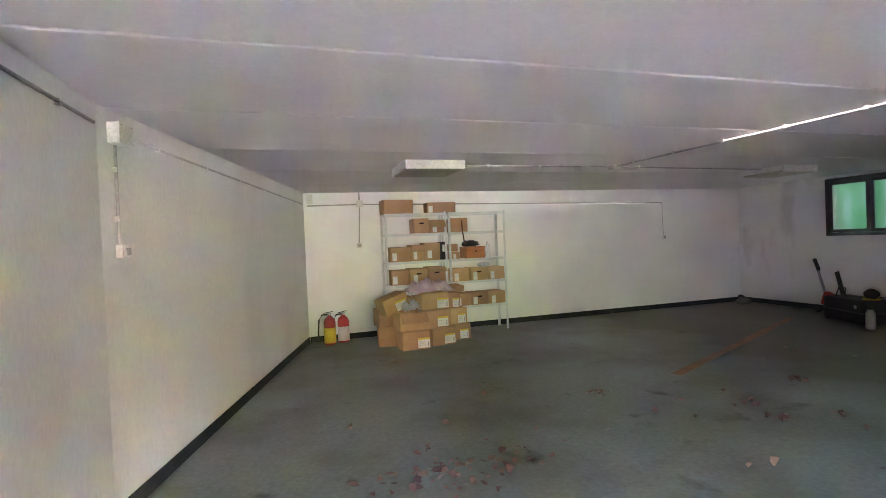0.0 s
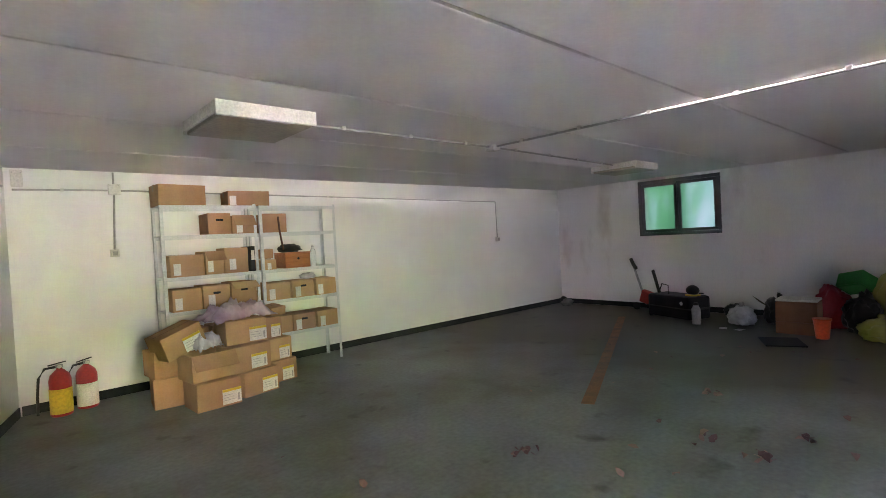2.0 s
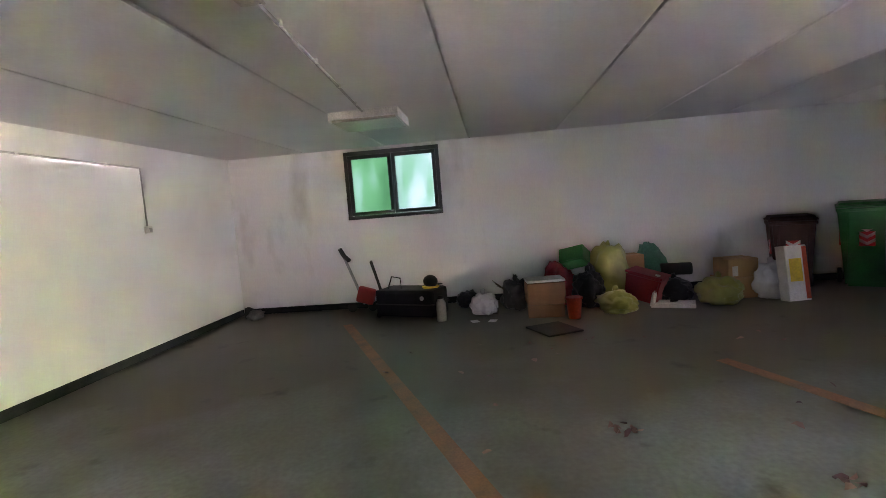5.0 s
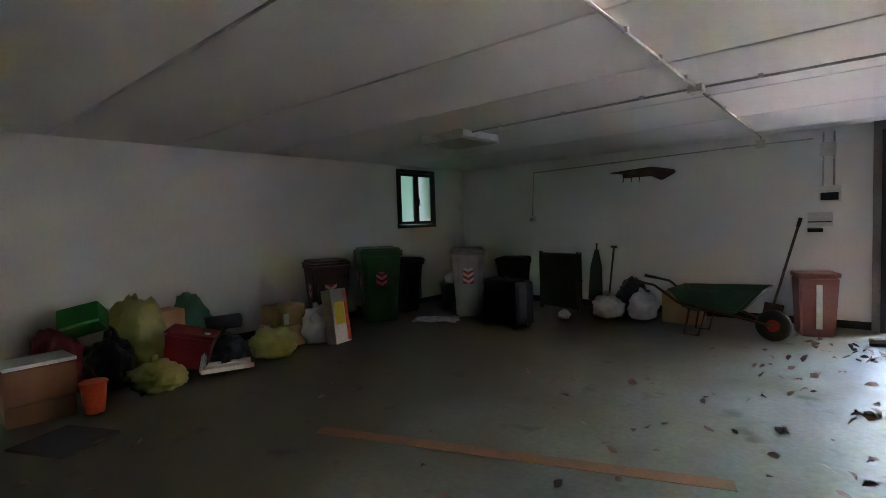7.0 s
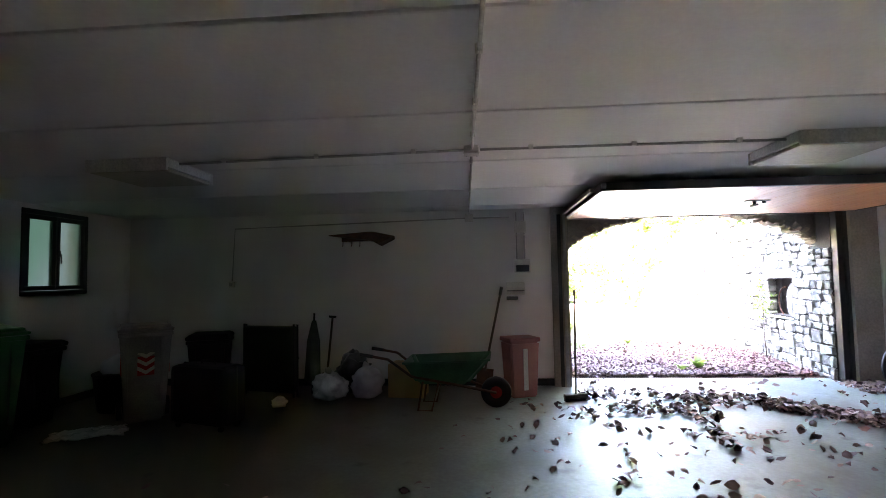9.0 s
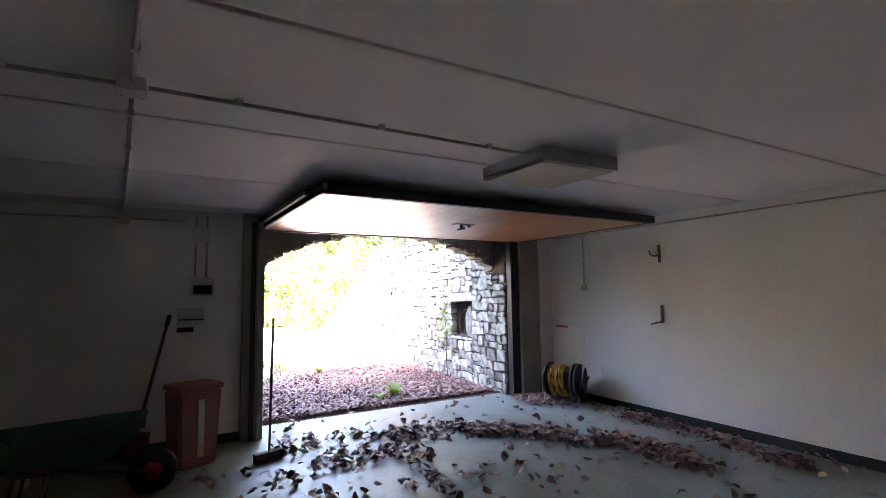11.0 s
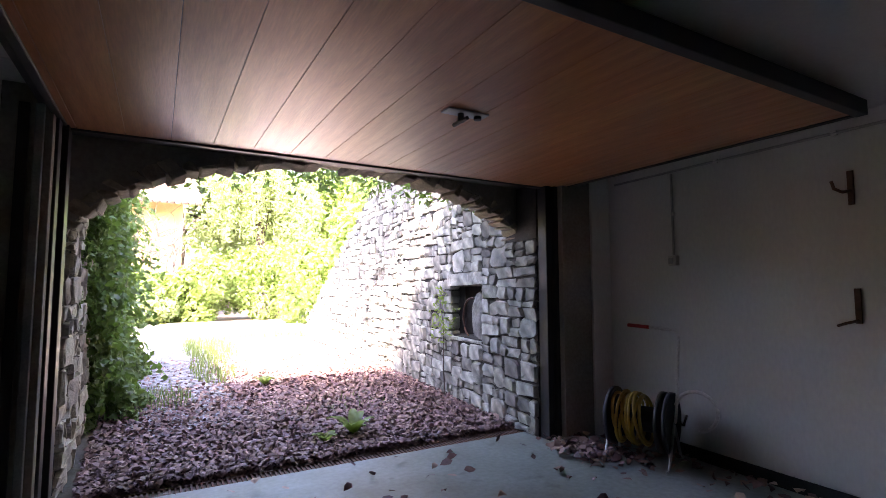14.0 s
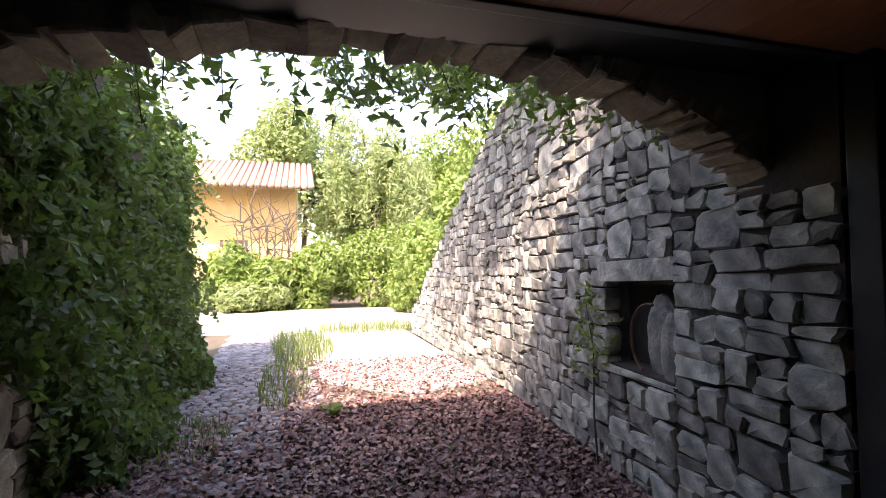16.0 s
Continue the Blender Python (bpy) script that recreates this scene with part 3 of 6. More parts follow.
socket(8.12, FRONT, 1.49, 180)


def on_left(y, out=0.015):
    """A point on the two left walls at that y, a little off the wall, and the wall's turn."""
    a, b = (Vector(NEAR), Vector(BEND)) if y < BEND[1] else (Vector(BEND), Vector(CORNER))
    p = a + (b - a) * ((y - a.y) / (b.y - a.y))
    u = (b - a).normalized()
    q = p + Vector((u.y, -u.x)) * out
    return q.x, q.y, math.degrees(math.atan2(u.y, u.x))


def left_pt(y, z, out=0.015):
    x, yy, _ = on_left(y, out)
    return (x, yy, z)


conduit("wall_conduit", [left_pt(-3.4, 2.41), left_pt(-2.75, 2.41), left_pt(3.08, 2.38)], "grey conduit high along the side wall", 0.8, (-1, 0, 0))
conduit("wall_conduit", [left_pt(3.42, 2.36), left_pt(8.3, 2.31)], "grey conduit high along the slanting wall", 0.8, (-1, 0, 0))
conduit("wall_conduit", [left_pt(3.30, 2.29), left_pt(3.30, 1.68)], "upright grey conduit down to a socket", 0.3, (-1, 0, 0))
x, y, a = on_left(3.32, 0.0)
junction_box(x, y, 2.36, a, (0.15, 0.07, 0.13)), socket(x, y, 1.63, a)
conduit("wall_conduit", [left_pt(-2.75, 2.39), left_pt(-2.75, 1.68)], "upright conduit by the door down to a switch", 0.4, (-1, 0, 0))
x, y, a = on_left(-2.75, 0.0)
socket(x, y, 1.63, a, "white plastic switch box beside the door")


def ceiling_lamp(x0, x1, y0, y1, label):
    """A flat surface-mounted ceiling lamp, switched off: tray, diffuser, end rims."""
    t = thing("ceiling_lamp", label, "lamp", (x0 + x1) / 2, (y0 + y1) / 2, CEIL)
    w, d = (x1 - x0) / 2, (y1 - y0) / 2
    part("tray", box((-w, -d, -0.075), (w, d, 0.0), 0.006), "white_plastic", t)
    part("diffuser", box((-w + 0.012, -d + 0.012, -0.105), (w - 0.012, d - 0.012, -0.0755), 0.012), "lamp_white", t, "yellowed prismatic diffuser")
    for s in (-1, 1):
        part("rim", box((-w - 0.004, s * (d + 0.002) - 0.012, -0.10), (w + 0.004, s * (d + 0.002) + 0.012, -0.002), 0.004), "white_plastic", t)


ceiling_lamp(1.35, 2.03, 5.02, 5.70, "flat white ceiling lamp, switched off, dusty")
ceiling_lamp(1.52, 2.19, -0.44, 0.22, "flat white ceiling lamp near the garage door, switched off")
ceiling_lamp(6.80, 7.46, -0.50, 0.15, "flat white ceiling lamp above the bins, switched off")
ceiling_lamp(6.98, 7.64, 5.16, 5.84, "flat white ceiling lamp near the window, switched off")


# ---- the garage door, swung up under the ceiling ----
def garage_door():
    t = thing("garage_door", "up-and-over garage door of varnished boards, open under the ceiling", "garage door", 1.2, -2.5, 2.37)
    x0, x1, y0, y1 = -1.93, 1.96, -1.19, 1.30
    w = 0.2525
    board = mesh_of(box((0.0015, y0 + 0.03, 0), (w - 0.0015, y1 - 0.03, 0.022), 0.0012), "board")
    board.materials.append(M["door_wood"])
    for i in range(15):
        b = new("board", board)
        b.parent = t
        b.location = (1.92 - (i + 1) * w, 0, 0)
    part("board", box((x0, y0 + 0.03, 0), (1.92 - 15 * w - 0.003, y1 - 0.03, 0.022), 0.003), "door_wood", t)
    part("board", box((1.923, y0 + 0.03, 0), (x1, y1 - 0.03, 0.022), 0.003), "door_wood", t)
    part("backing", box((x0, y0 + 0.03, 0.023), (x1, y1 - 0.03, 0.05)), "black_metal", t)
    for a, c in ((y1 - 0.029, y1 + 0.03), (y0 - 0.03, y0 + 0.029)):
        part("rail", box((x0 - 0.04, a, -0.012), (x1 + 0.04, c, 0.075), 0.006), "black_metal", t, "dark steel edge rail")
    for a, c in ((x0 - 0.045, x0 - 0.001), (x1 + 0.001, x1 + 0.045)):
        part("stile", box((a, y0 + 0.031, -0.008), (c, y1 - 0.031, 0.07), 0.006), "black_metal", t)
    lock = part("lock", box((-0.13, 0.19, -0.012), (0.13, 0.28, -0.001), 0.004), "grey_metal", t, "steel lock plate with a lever handle")
    part("keyhole", lathe([(0.022, 0), (0.022, -0.018), (0.012, -0.02)], 12, None, pose(-0.08, 0.235, -0.012)), "black_metal", lock)
    hb = lathe([(0.018, 0), (0.018, -0.05)], 10, None, pose(0.03, 0.235, -0.01))
    tube([(0.03, 0.16, -0.055), (0.03, 0.30, -0.055)], 0.012, 8, hb)
    part("lever", hb, "black_metal", lock)
    for sx in (x0 - 0.075, x1 + 0.075):
        part("guide", box((sx - 0.02, y0 - 0.05, 0.03), (sx + 0.02, y1 - 0.30, 0.075), 0.004), "black_metal", t)
    part("roller", lathe([(0.03, -0.02), (0.03, 0.02)], 12, None, pose(x1 + 0.03, y1 + 0.03, 0.04, 0, 90)), "grey_metal", t)


garage_door()


def door_post(x0, x1, y0, y1, z1, material, label):
    p = part("door_post", box((x0, y0, 0), (x1, y1, z1), 0.005), material)
    return tagged(p, label, "door post", kind="structure")


door_post(3.15, 3.215, -3.72, -3.60, CEIL, "black_metal", "dark steel post of the garage door frame")
door_post(3.175, 3.215, -3.55, -3.452, CEIL, "black_metal", "dark steel side panel beside the door opening")
door_post(3.19, 3.42, -3.449, -3.37, CEIL, "concrete", "grey rendered strip beside the door opening")
door_post(3.225, 3.265, -3.368, -3.33, 2.40, "grey_metal", "steel guide tube of the garage door")
door_post(3.29, 3.34, -3.368, -3.34, 2.40, "black_metal", "dark steel counterweight channel")
door_post(-0.60, -0.53, -3.72, -3.60, CEIL, "black_metal", "dark steel post of the garage door frame")
door_post(-0.70, -0.62, -3.66, -3.58, CEIL, "black_metal", "dark steel post behind the door guide")
door_post(-1.02, -0.66, -3.745, -3.52, CEIL, "concrete", "grey rendered pilaster beside the door")
structure("wall_return", box((-1.272, -3.745, 0), (-1.023, -3.50, CEIL)), "plaster_grey", "mottled grey plaster return wall in the corner", "wall")
structure("lintel", box((JAMB_R - 0.36, -4.115, 2.44), (JAMB_L, -3.66, CEIL)), "black_metal", "dark lintel above the garage door", "lintel")

# ---- drain across the threshold ----
def drain():
    t = thing("threshold_drain", "rusty slotted drain grate across the doorway", "drain", 1.32, -4.035, -0.02)
    part("channel", box((-1.88, -0.075, -0.05), (1.88, 0.075, -0.012)), "black_metal", t)
    bar = mesh_of(box((-0.008, -0.062, -0.011), (0.008, 0.062, 0.008), 0.002), "bar")
    bar.materials.append(M["rust"])
    for i in range(110):
        b = new("bar", bar)
        b.parent, b.location = t, (-1.86 + i * 0.0341, 0, 0)
    for s in (-1, 1):
        part("edge", box((-1.88, s * 0.069 - 0.006, -0.011), (1.88, s * 0.069 + 0.006, 0.01), 0.002), "rust", t)


drain()


# ---- steel shelves and cartons ----
def shelf_unit(x0, x1, levels, label):
    t = thing("shelf_unit", label, "shelf", (x0 + x1) / 2, 8.15, 0)
    w, d, top = (x1 - x0) / 2, 0.19, levels[-1] + 0.02
    for sx in (-1, 1):
        for sy in (-1, 1):
            p = box((min(sx * w, sx * (w - 0.035)), sy * d - 0.0015, 0), (max(sx * w, sx * (w - 0.035)), sy * d + 0.0015, top), 0)
            box((sx * w - 0.0015, min(sy * d, sy * (d - 0.035)), 0), (sx * w + 0.0015, max(sy * d, sy * (d - 0.035)), top), 0, p)
            part("post", p, "shelf", t)
    for z in levels:
        b = box((-w + 0.003, -d + 0.003, z - 0.003), (w - 0.003, d - 0.003, z))
        for sy in (-1, 1):
            box((-w - 0.002, sy * (d + 0.005) - 0.003, z - 0.04), (w + 0.002, sy * (d + 0.005) + 0.003, z + 0.001), 0, b)
        part("shelf", b, "shelf", t)


LEVELS = (0.47, 0.90, 1.29, 1.76, 2.10)
shelf_unit(1.67, 2.74, LEVELS, "white steel shelf unit loaded with cartons")
shelf_unit(2.78, 3.84, LEVELS, "white steel shelf unit half filled with cartons")


def carton(x, y, z, w, d, h, rz=0, label=True, hole=False, is_open=False, rx=0, ry=0, tape=False, words="brown cardboard carton with a white label", yellow=False, group="cartons", material="card"):
    """A cardboard box: body, lid flaps, tape, stuck-on label."""
    t = thing("carton", words, "box", x, y, z, rz, group, rx, ry)
    rnd = random.Random(int((x * 31 + y * 17 + z * 7) * 1000))
    b = box((-w / 2, -d / 2, 0), (w / 2, d / 2, h), 0.006)
    if is_open:
        top = [f for f in b.faces if f.normal.z > 0.9 and f.calc_area() > w * d * 0.5]
        bmesh.ops.inset_region(b, faces=top, thickness=0.006)
        for f in top:
            bmesh.ops.translate(b, verts=list(f.verts), vec=(0, 0, -h * 0.7))
    for v in b.verts:
        v.co += Vector((noise.noise(v.co * 3 + Vector((x, y, z)) * 5), noise.noise(v.co * 3 + Vector((y, z, x)) * 5), noise.noise(v.co * 4 + Vector((z, x, y)))) ) * 0.008
    part("body", b, material, t)
    if is_open:
        for s, a in ((-1, rnd.uniform(20, 70)), (1, rnd.uniform(20, 70))):
            m = pose(0, s * d / 2, h, -s * a + (0 if s > 0 else 0))
            part("flap", box((-w / 2 + 0.004, 0 if s > 0 else -d * 0.45, 0), (w / 2 - 0.004, d * 0.45 if s > 0 else 0, 0.005), 0.001, None, m), "card", t)
    elif tape:
        tp = box((-w / 2 - 0.001, -0.025, h + 0.0015), (w / 2 + 0.001, 0.025, h + 0.003))
        box((-w / 2 - 0.0065, -0.025, h - 0.07), (-w / 2 - 0.0045, 0.025, h + 0.003), 0, tp)
        part("tape", tp, "tape", t)
    else:
        part("seam", box((-w / 2 + 0.006, -0.003, h + 0.003), (w / 2 - 0.006, 0.003, h + 0.006)), "tape", t)
    if label:
        lw, lh = (min(0.19, w * 0.45), min(0.15, h * 0.62)) if yellow else (min(0.075, w * 0.28), min(0.13, h * 0.62))
        lx = rnd.uniform(0.1, 0.28) * w if yellow else -w / 2 + 0.02 + lw / 2 + rnd.uniform(0, 0.04)
        lz = h * 0.35
        lb = part("label", box((lx - lw / 2, -d / 2 - 0.0095, lz - lh / 2), (lx + lw / 2, -d / 2 - 0.0075, lz + lh / 2)), "paper", t, "white paper label")
        if yellow:
            part("strip", box((lx - lw / 2, -d / 2 - 0.0112, lz + lh / 2 - 0.025), (lx + lw / 2, -d / 2 - 0.0098, lz + lh / 2)), "yellow", lb)
            part("print", box((lx + lw * 0.30, -d / 2 - 0.0112, lz - lh * 0.38), (lx + lw * 0.40, -d / 2 - 0.0098, lz + lh * 0.10)), "pipe", lb, "grey printed lines")
            for k in range(3):
                part("print", box((lx - lw * 0.42, -d / 2 - 0.0112, lz + lh * (0.1 - 0.17 * k)), (lx + lw * (0.02 + 0.08 * k), -d / 2 - 0.0098, lz + lh * (0.125 - 0.17 * k))), "pipe", lb, "grey printed lines")
    if hole:
        part("grip_hole", box((-0.04, -d / 2 - 0.0095, h * 0.62), (0.04, -d / 2 - 0.0075, h * 0.62 + 0.025), 0.0005), "bin_dark", t)
    return t


SY, SX = 8.13, 0.02   # shelf goods: depth, shift along the wall
for a in ((1.89 + SX, SY, 2.10, 0.50, 0.34, 0.235, 2, False), (2.66 + SX, SY, 2.10, 0.50, 0.33, 0.18, -4, True)):
    carton(*a, tape=True, words="taped brown carton on top of the steel shelves")
carton(2.28 + SX, SY, 1.76, 0.26, 0.34, 0.25, 0, False, hole=True)
carton(2.55 + SX, SY, 1.76, 0.27, 0.34, 0.22, 3, True, is_open=True)
carton(2.97 + SX, SY, 1.76, 0.30, 0.33, 0.24, -5, False, words="plain brown carton with a hanging strap on the shelf")
for a in ((1.90 + SX, SY, 1.29, 0.36, 0.34, 0.245, 0, True), (2.20 + SX, SY, 1.292, 0.22, 0.30, 0.27, 4, True), (2.46 + SX, SY, 1.29, 0.28, 0.34, 0.30, -3, True)):
    carton(*a, is_open=a[3] == 0.22)
carton(2.86 + SX, SY, 1.29, 0.18, 0.30, 0.13, 3, True), carton(2.88 + SX, SY + 0.02, 1.432, 0.14, 0.26, 0.12, -6, False)
for i, x in enumerate((1.88, 2.20, 2.52)):
    carton(x + SX, SY, 0.90, 0.31, 0.34, 0.25 + 0.012 * i, 0, i < 2, hole=i > 0, is_open=i == 2)
for i, x in enumerate((2.96, 3.29, 3.62)):
    carton(x + SX, SY, 0.90, 0.31, 0.34, 0.22, (-2, 1, 3)[i], True, hole=i == 1)
    carton(x + SX, SY, 0.47, 0.31, 0.34, 0.215, (1, -2, 2)[i], True, hole=i == 1)
carton(1.92 + SX, SY, 0.47, 0.32, 0.33, 0.22, 1, False), carton(2.3 + SX, SY, 0.47, 0.34, 0.33, 0.22, -2, False)

PILE = "brown carton with a yellow-edged label in a slumped pile"
for a in ((1.88, 7.20, 0.0, 0.44, 0.36, 0.27, 4), (2.34, 7.34, 0.0, 0.42, 0.36, 0.26, 13), (2.74, 7.62, 0.0, 0.34, 0.34, 0.25, 10),
          (2.26, 7.34, 0.272, 0.44, 0.36, 0.27, 12), (2.70, 7.60, 0.262, 0.30, 0.34, 0.25, 8), (2.28, 7.44, 0.555, 0.44, 0.36, 0.25, 1), (2.62, 7.60, 0.525, 0.26, 0.32, 0.24, 5)):
    carton(*a, yellow=True, words=PILE, group="pile of cartons")
carton(1.86, 7.26, 0.28, 0.44, 0.36, 0.26, 6, False, is_open=True, words="opened brown carton in the slumped pile", group="pile of cartons")
carton(1.66, 7.42, 0.565, 0.42, 0.34, 0.24, 12, True, ry=-18, yellow=True, words="tilted brown carton sliding off the pile", group="pile of cartons")
carton(1.60, 7.62, 0.0, 0.36, 0.34, 0.30, -6, False, words="crushed brown carton behind the pile", group="pile of cartons")
carton(1.58, 7.62, 0.31, 0.36, 0.34, 0.27, 5, False, words="plain brown carton behind the pile", group="pile of cartons")
carton(2.74, 7.66, 0.775, 0.24, 0.2, 0.10, 24, False, rx=8, words="small flattened carton on the pile", group="pile of cartons")


def sheet(x, y, z, w, d, h, seed, material, name, label, category, rz=0):
    """A crumpled loose sheet of plastic film."""
    b = bmesh.new()
    bmesh.ops.create_grid(b, x_segments=28, y_segments=18, size=0.5)
    for v in b.verts:
        p = Vector((v.co.x * 3, v.co.y * 3, seed))
        k = max(0.0, 1 - (v.co.x * 1.9) ** 4) * max(0.0, 1 - (v.co.y * 1.9) ** 4)
        v.co = Vector((v.co.x * w + 0.06 * noise.noise(p * 1.3), v.co.y * d + 0.06 * noise.noise(p * 1.5 + Vector((5, 0, 0))),
                       k * h * (0.65 + 0.6 * noise.fractal(p * 1.4, 0.5, 2, 4)) + 0.035 * abs(noise.noise(p * 4))))
    t = part(name, b, material, None, label, True)
    t.matrix_world = pose(x, y, z, 0, 0, rz)
    t.modifiers.new("film", 'SOLIDIFY').thickness = 0.003
    return tagged(t, label, category)


sheet(2.22, 7.40, 0.81, 0.80, 0.46, 0.20, 2.0, "bag_lilac", "plastic_sheet", "crumpled mauve plastic film on the pile of cartons", "plastic sheet", 14)
sheet(1.84, 7.42, 0.55, 0.34, 0.36, 0.22, 5.0, "bag_clear", "plastic_sheet", "crumpled grey plastic film tucked between cartons", "plastic sheet", 30)

# things on the shelves
t = thing("wooden_box", "orange pine box with a handle hole on the shelf", "box", 3.26, 8.12, 1.29, 3)
part("body", box((-0.18, -0.15, 0), (0.18, 0.15, 0.19), 0.006), "wood_orange", t)
part("lid", box((-0.185, -0.155, 0.1905), (0.185, 0.155, 0.205), 0.004), "wood_orange", t)
part("handle", lathe([(0.012, 0), (0.016, 0.012)], 10, None, pose(0, -0.15, 0.12, 90)), "bin_dark", t)
tagged(part("cloth", lump((0.30, 0.22, 0.11), 3, 0.3), "bin_dark", None, "", True), "black crumpled cloth on a wooden box", "cloth").location = (3.22, 8.12, 1.496)
t = thing("plastic_bottle", "clear plastic water bottle on the shelf", "bottle", 3.54, 8.08, 1.29)
part("body", lathe([(0.036, 0), (0.042, 0.01), (0.042, 0.18), (0.03, 0.22), (0.014, 0.25), (0.014, 0.27)], 16), "bottle", t, smooth=True)
part("cap", lathe([(0.016, 0.2705), (0.016, 0.29)], 12), "white_plastic", t)
t = thing("ring_binder", "dark ring binder standing on the shelf", "binder", 2.69, 8.15, 1.29)
part("cover", box((-0.03, -0.14, 0), (0.03, 0.14, 0.31), 0.004), "bin_dark", t)
part("spine_label", box((-0.02, -0.1425, 0.14), (0.02, -0.1405, 0.26)), "paper", t)
t = thing("strap", "dark strap hanging from a carton on the shelf", "strap", 3.02, 7.955, 1.60)
part("band", tube([(0, 0, 0.36), (0.005, -0.01, 0.2), (0.03, -0.012, 0.0), (0.05, 0.0, -0.06)], 0.012, 6), "rust", t)
tagged(part("plastic_bag", lump((0.22, 0.2, 0.08), 9, 0.35), "bag_clear", None, "", True), "small clear plastic bag on cartons", "plastic bag").location = (3.47, 8.13, 1.124)


# ---- fire extinguishers ----
def extinguisher(x, y, rz, h, lower, label):
    t = thing("fire_extinguisher", label, "fire extinguisher", x, y, 0, rz)
    r = 0.095
    part("cylinder", lathe([(r - 0.01, 0), (r, 0.012), (r, h * 0.72), (r * 0.85, h * 0.82), (r * 0.45, h * 0.9), (0.025, h * 0.93), (0.025, h * 0.96)], 24), "red_paint", t, smooth=True)
    part("band", lathe([(r + 0.002, 0.03), (r + 0.002, h * 0.55)], 24), lower, t, smooth=True)
    part("valve", box((-0.03, -0.022, h * 0.955), (0.03, 0.022, h * 1.02), 0.006), "grey_metal", t)
    part("lever", box((-0.02, -0.012, h * 1.03), (0.13, 0.012, h * 1.05), 0.004, None, pose(0, 0, 0, 0, -8)), "rubber", t)
    part("hose", tube([(-0.03, 0, h * 0.98), (-0.12, 0, h * 0.97), (-0.17, 0, h * 0.8), (-0.185, 0, h * 0.45), (-0.19, 0, 0.04)], 0.012, 8), "rubber", t, smooth=True)
    part("gauge", lathe([(0.018, 0), (0.018, 0.02)], 12, None, pose(0, -0.02, h * 0.985, 90)), "white_plastic", t)


extinguisher(0.72, 8.14, 0, 0.50, "yellow", "red fire extinguisher with a yellow lower band")
extinguisher(0.95, 8.24, 20, 0.48, "paper", "older red fire extinguisher with a pale label")


# ---- wheeled bins ----
def taper(w0, d0, w1, d1, z0, z1, bevel=0.03):
    """A body that widens from its foot to its top."""
    b = box((-0.5, -0.5, 0), (0.5, 0.5, 1))
    for v in b.verts:
        k = v.co.z
        v.co = Vector((v.co.x * (w0 + (w1 - w0) * k), v.co.y * (d0 + (d1 - d0) * k), z0 + (z1 - z0) * k))
    bmesh.ops.bevel(b, geom=b.edges[:], offset=bevel, segments=2, affect='EDGES')
    return b


def chevrons(t, m, z0, k, gap=0.085):
    """Red and white warning chevrons stuck on a face; m carries them there."""
    def put(name, bm, material, parent, label=""):
        bmesh.ops.transform(bm, matrix=m, verts=bm.verts)
        return part(name, bm, material, parent, label)
    s = put("sticker", box((-0.08, -0.003, z0), (0.08, 0.012, z0 + gap * k + 0.02)), "red_paint", t, "red and white warning sticker")
    for i in range(k):
        z = z0 + 0.06 + i * gap
        b = bmesh.new()
        for sx in (-1, 1):
            q = [b.verts.new(c) for c in ((0, -0.006, z - 0.05), (sx * 0.08, -0.006, z), (sx * 0.08, -0.006, z + 0.042), (0, -0.006, z - 0.008))]
            b.faces.new(q if sx > 0 else q[::-1])
        bmesh.ops.solidify(b, geom=b.faces[:], thickness=0.002)
        put("chevron", b, "paper", s)


def wheelie_bin(x, y, rz, w, d, h, material, label, chev=True):
    t = thing("wheelie_bin", label, "bin", x, y, 0, rz, "wheeled bins")
    part("body", taper(w * 0.72, d * 0.68, w * 0.96, d * 0.94, 0.03, h - 0.09), material, t)
    rim = box((-w / 2, -d / 2, h - 0.12), (w / 2, d / 2, h - 0.075), 0.012)
    part("rim", rim, material, t)
    lid = box((-w / 2 - 0.01, -d / 2 - 0.015, h - 0.074), (w / 2 + 0.01, d / 2, h), 0.03)
    for v in lid.verts:
        if v.co.z > h - 0.03:
            v.co.x *= 0.9
            v.co.y *= 0.9
    part("lid", lid, material, t)
    hb = tube([(-w * 0.42, d / 2, h - 0.09), (-w * 0.42, d / 2 + 0.07, h - 0.07), (w * 0.42, d / 2 + 0.07, h - 0.07), (w * 0.42, d / 2, h - 0.09)], 0.016, 8)
    part("handle", hb, material, t)
    for sx in (-1, 1):
        wh = part("wheel", lathe([(0.10, -0.025), (0.105, -0.015), (0.105, 0.015), (0.10, 0.025)], 20, None, pose(sx * (w * 0.4 + 0.03), d * 0.36, 0.105, 0, 90)), "rubber", t)
        part("hub", lathe([(0.04, -0.03), (0.04, 0.03)], 12, None, pose(sx * (w * 0.4 + 0.03), d * 0.36, 0.105, 0, 90)), material, wh)
    for sx in (-0.3, 0.3):
        part("rib", box((sx * w - 0.012, -d * 0.47, 0.25), (sx * w + 0.012, -d * 0.40, h - 0.13), 0.004), material, t)
    if chev:
        k = 0.72 + 0.24 * 0.62
        for m in (pose(0, -d / 2 * (0.68 + 0.26 * 0.62) - 0.006, 0), pose(w / 2 * k + 0.006, -d * 0.12, 0, 0, 0, 90), pose(-w / 2 * k - 0.006, -d * 0.12, 0, 0, 0, -90)):
            chevrons(t, m, h * 0.50, 2 if h < 1.05 else 3)
    return t


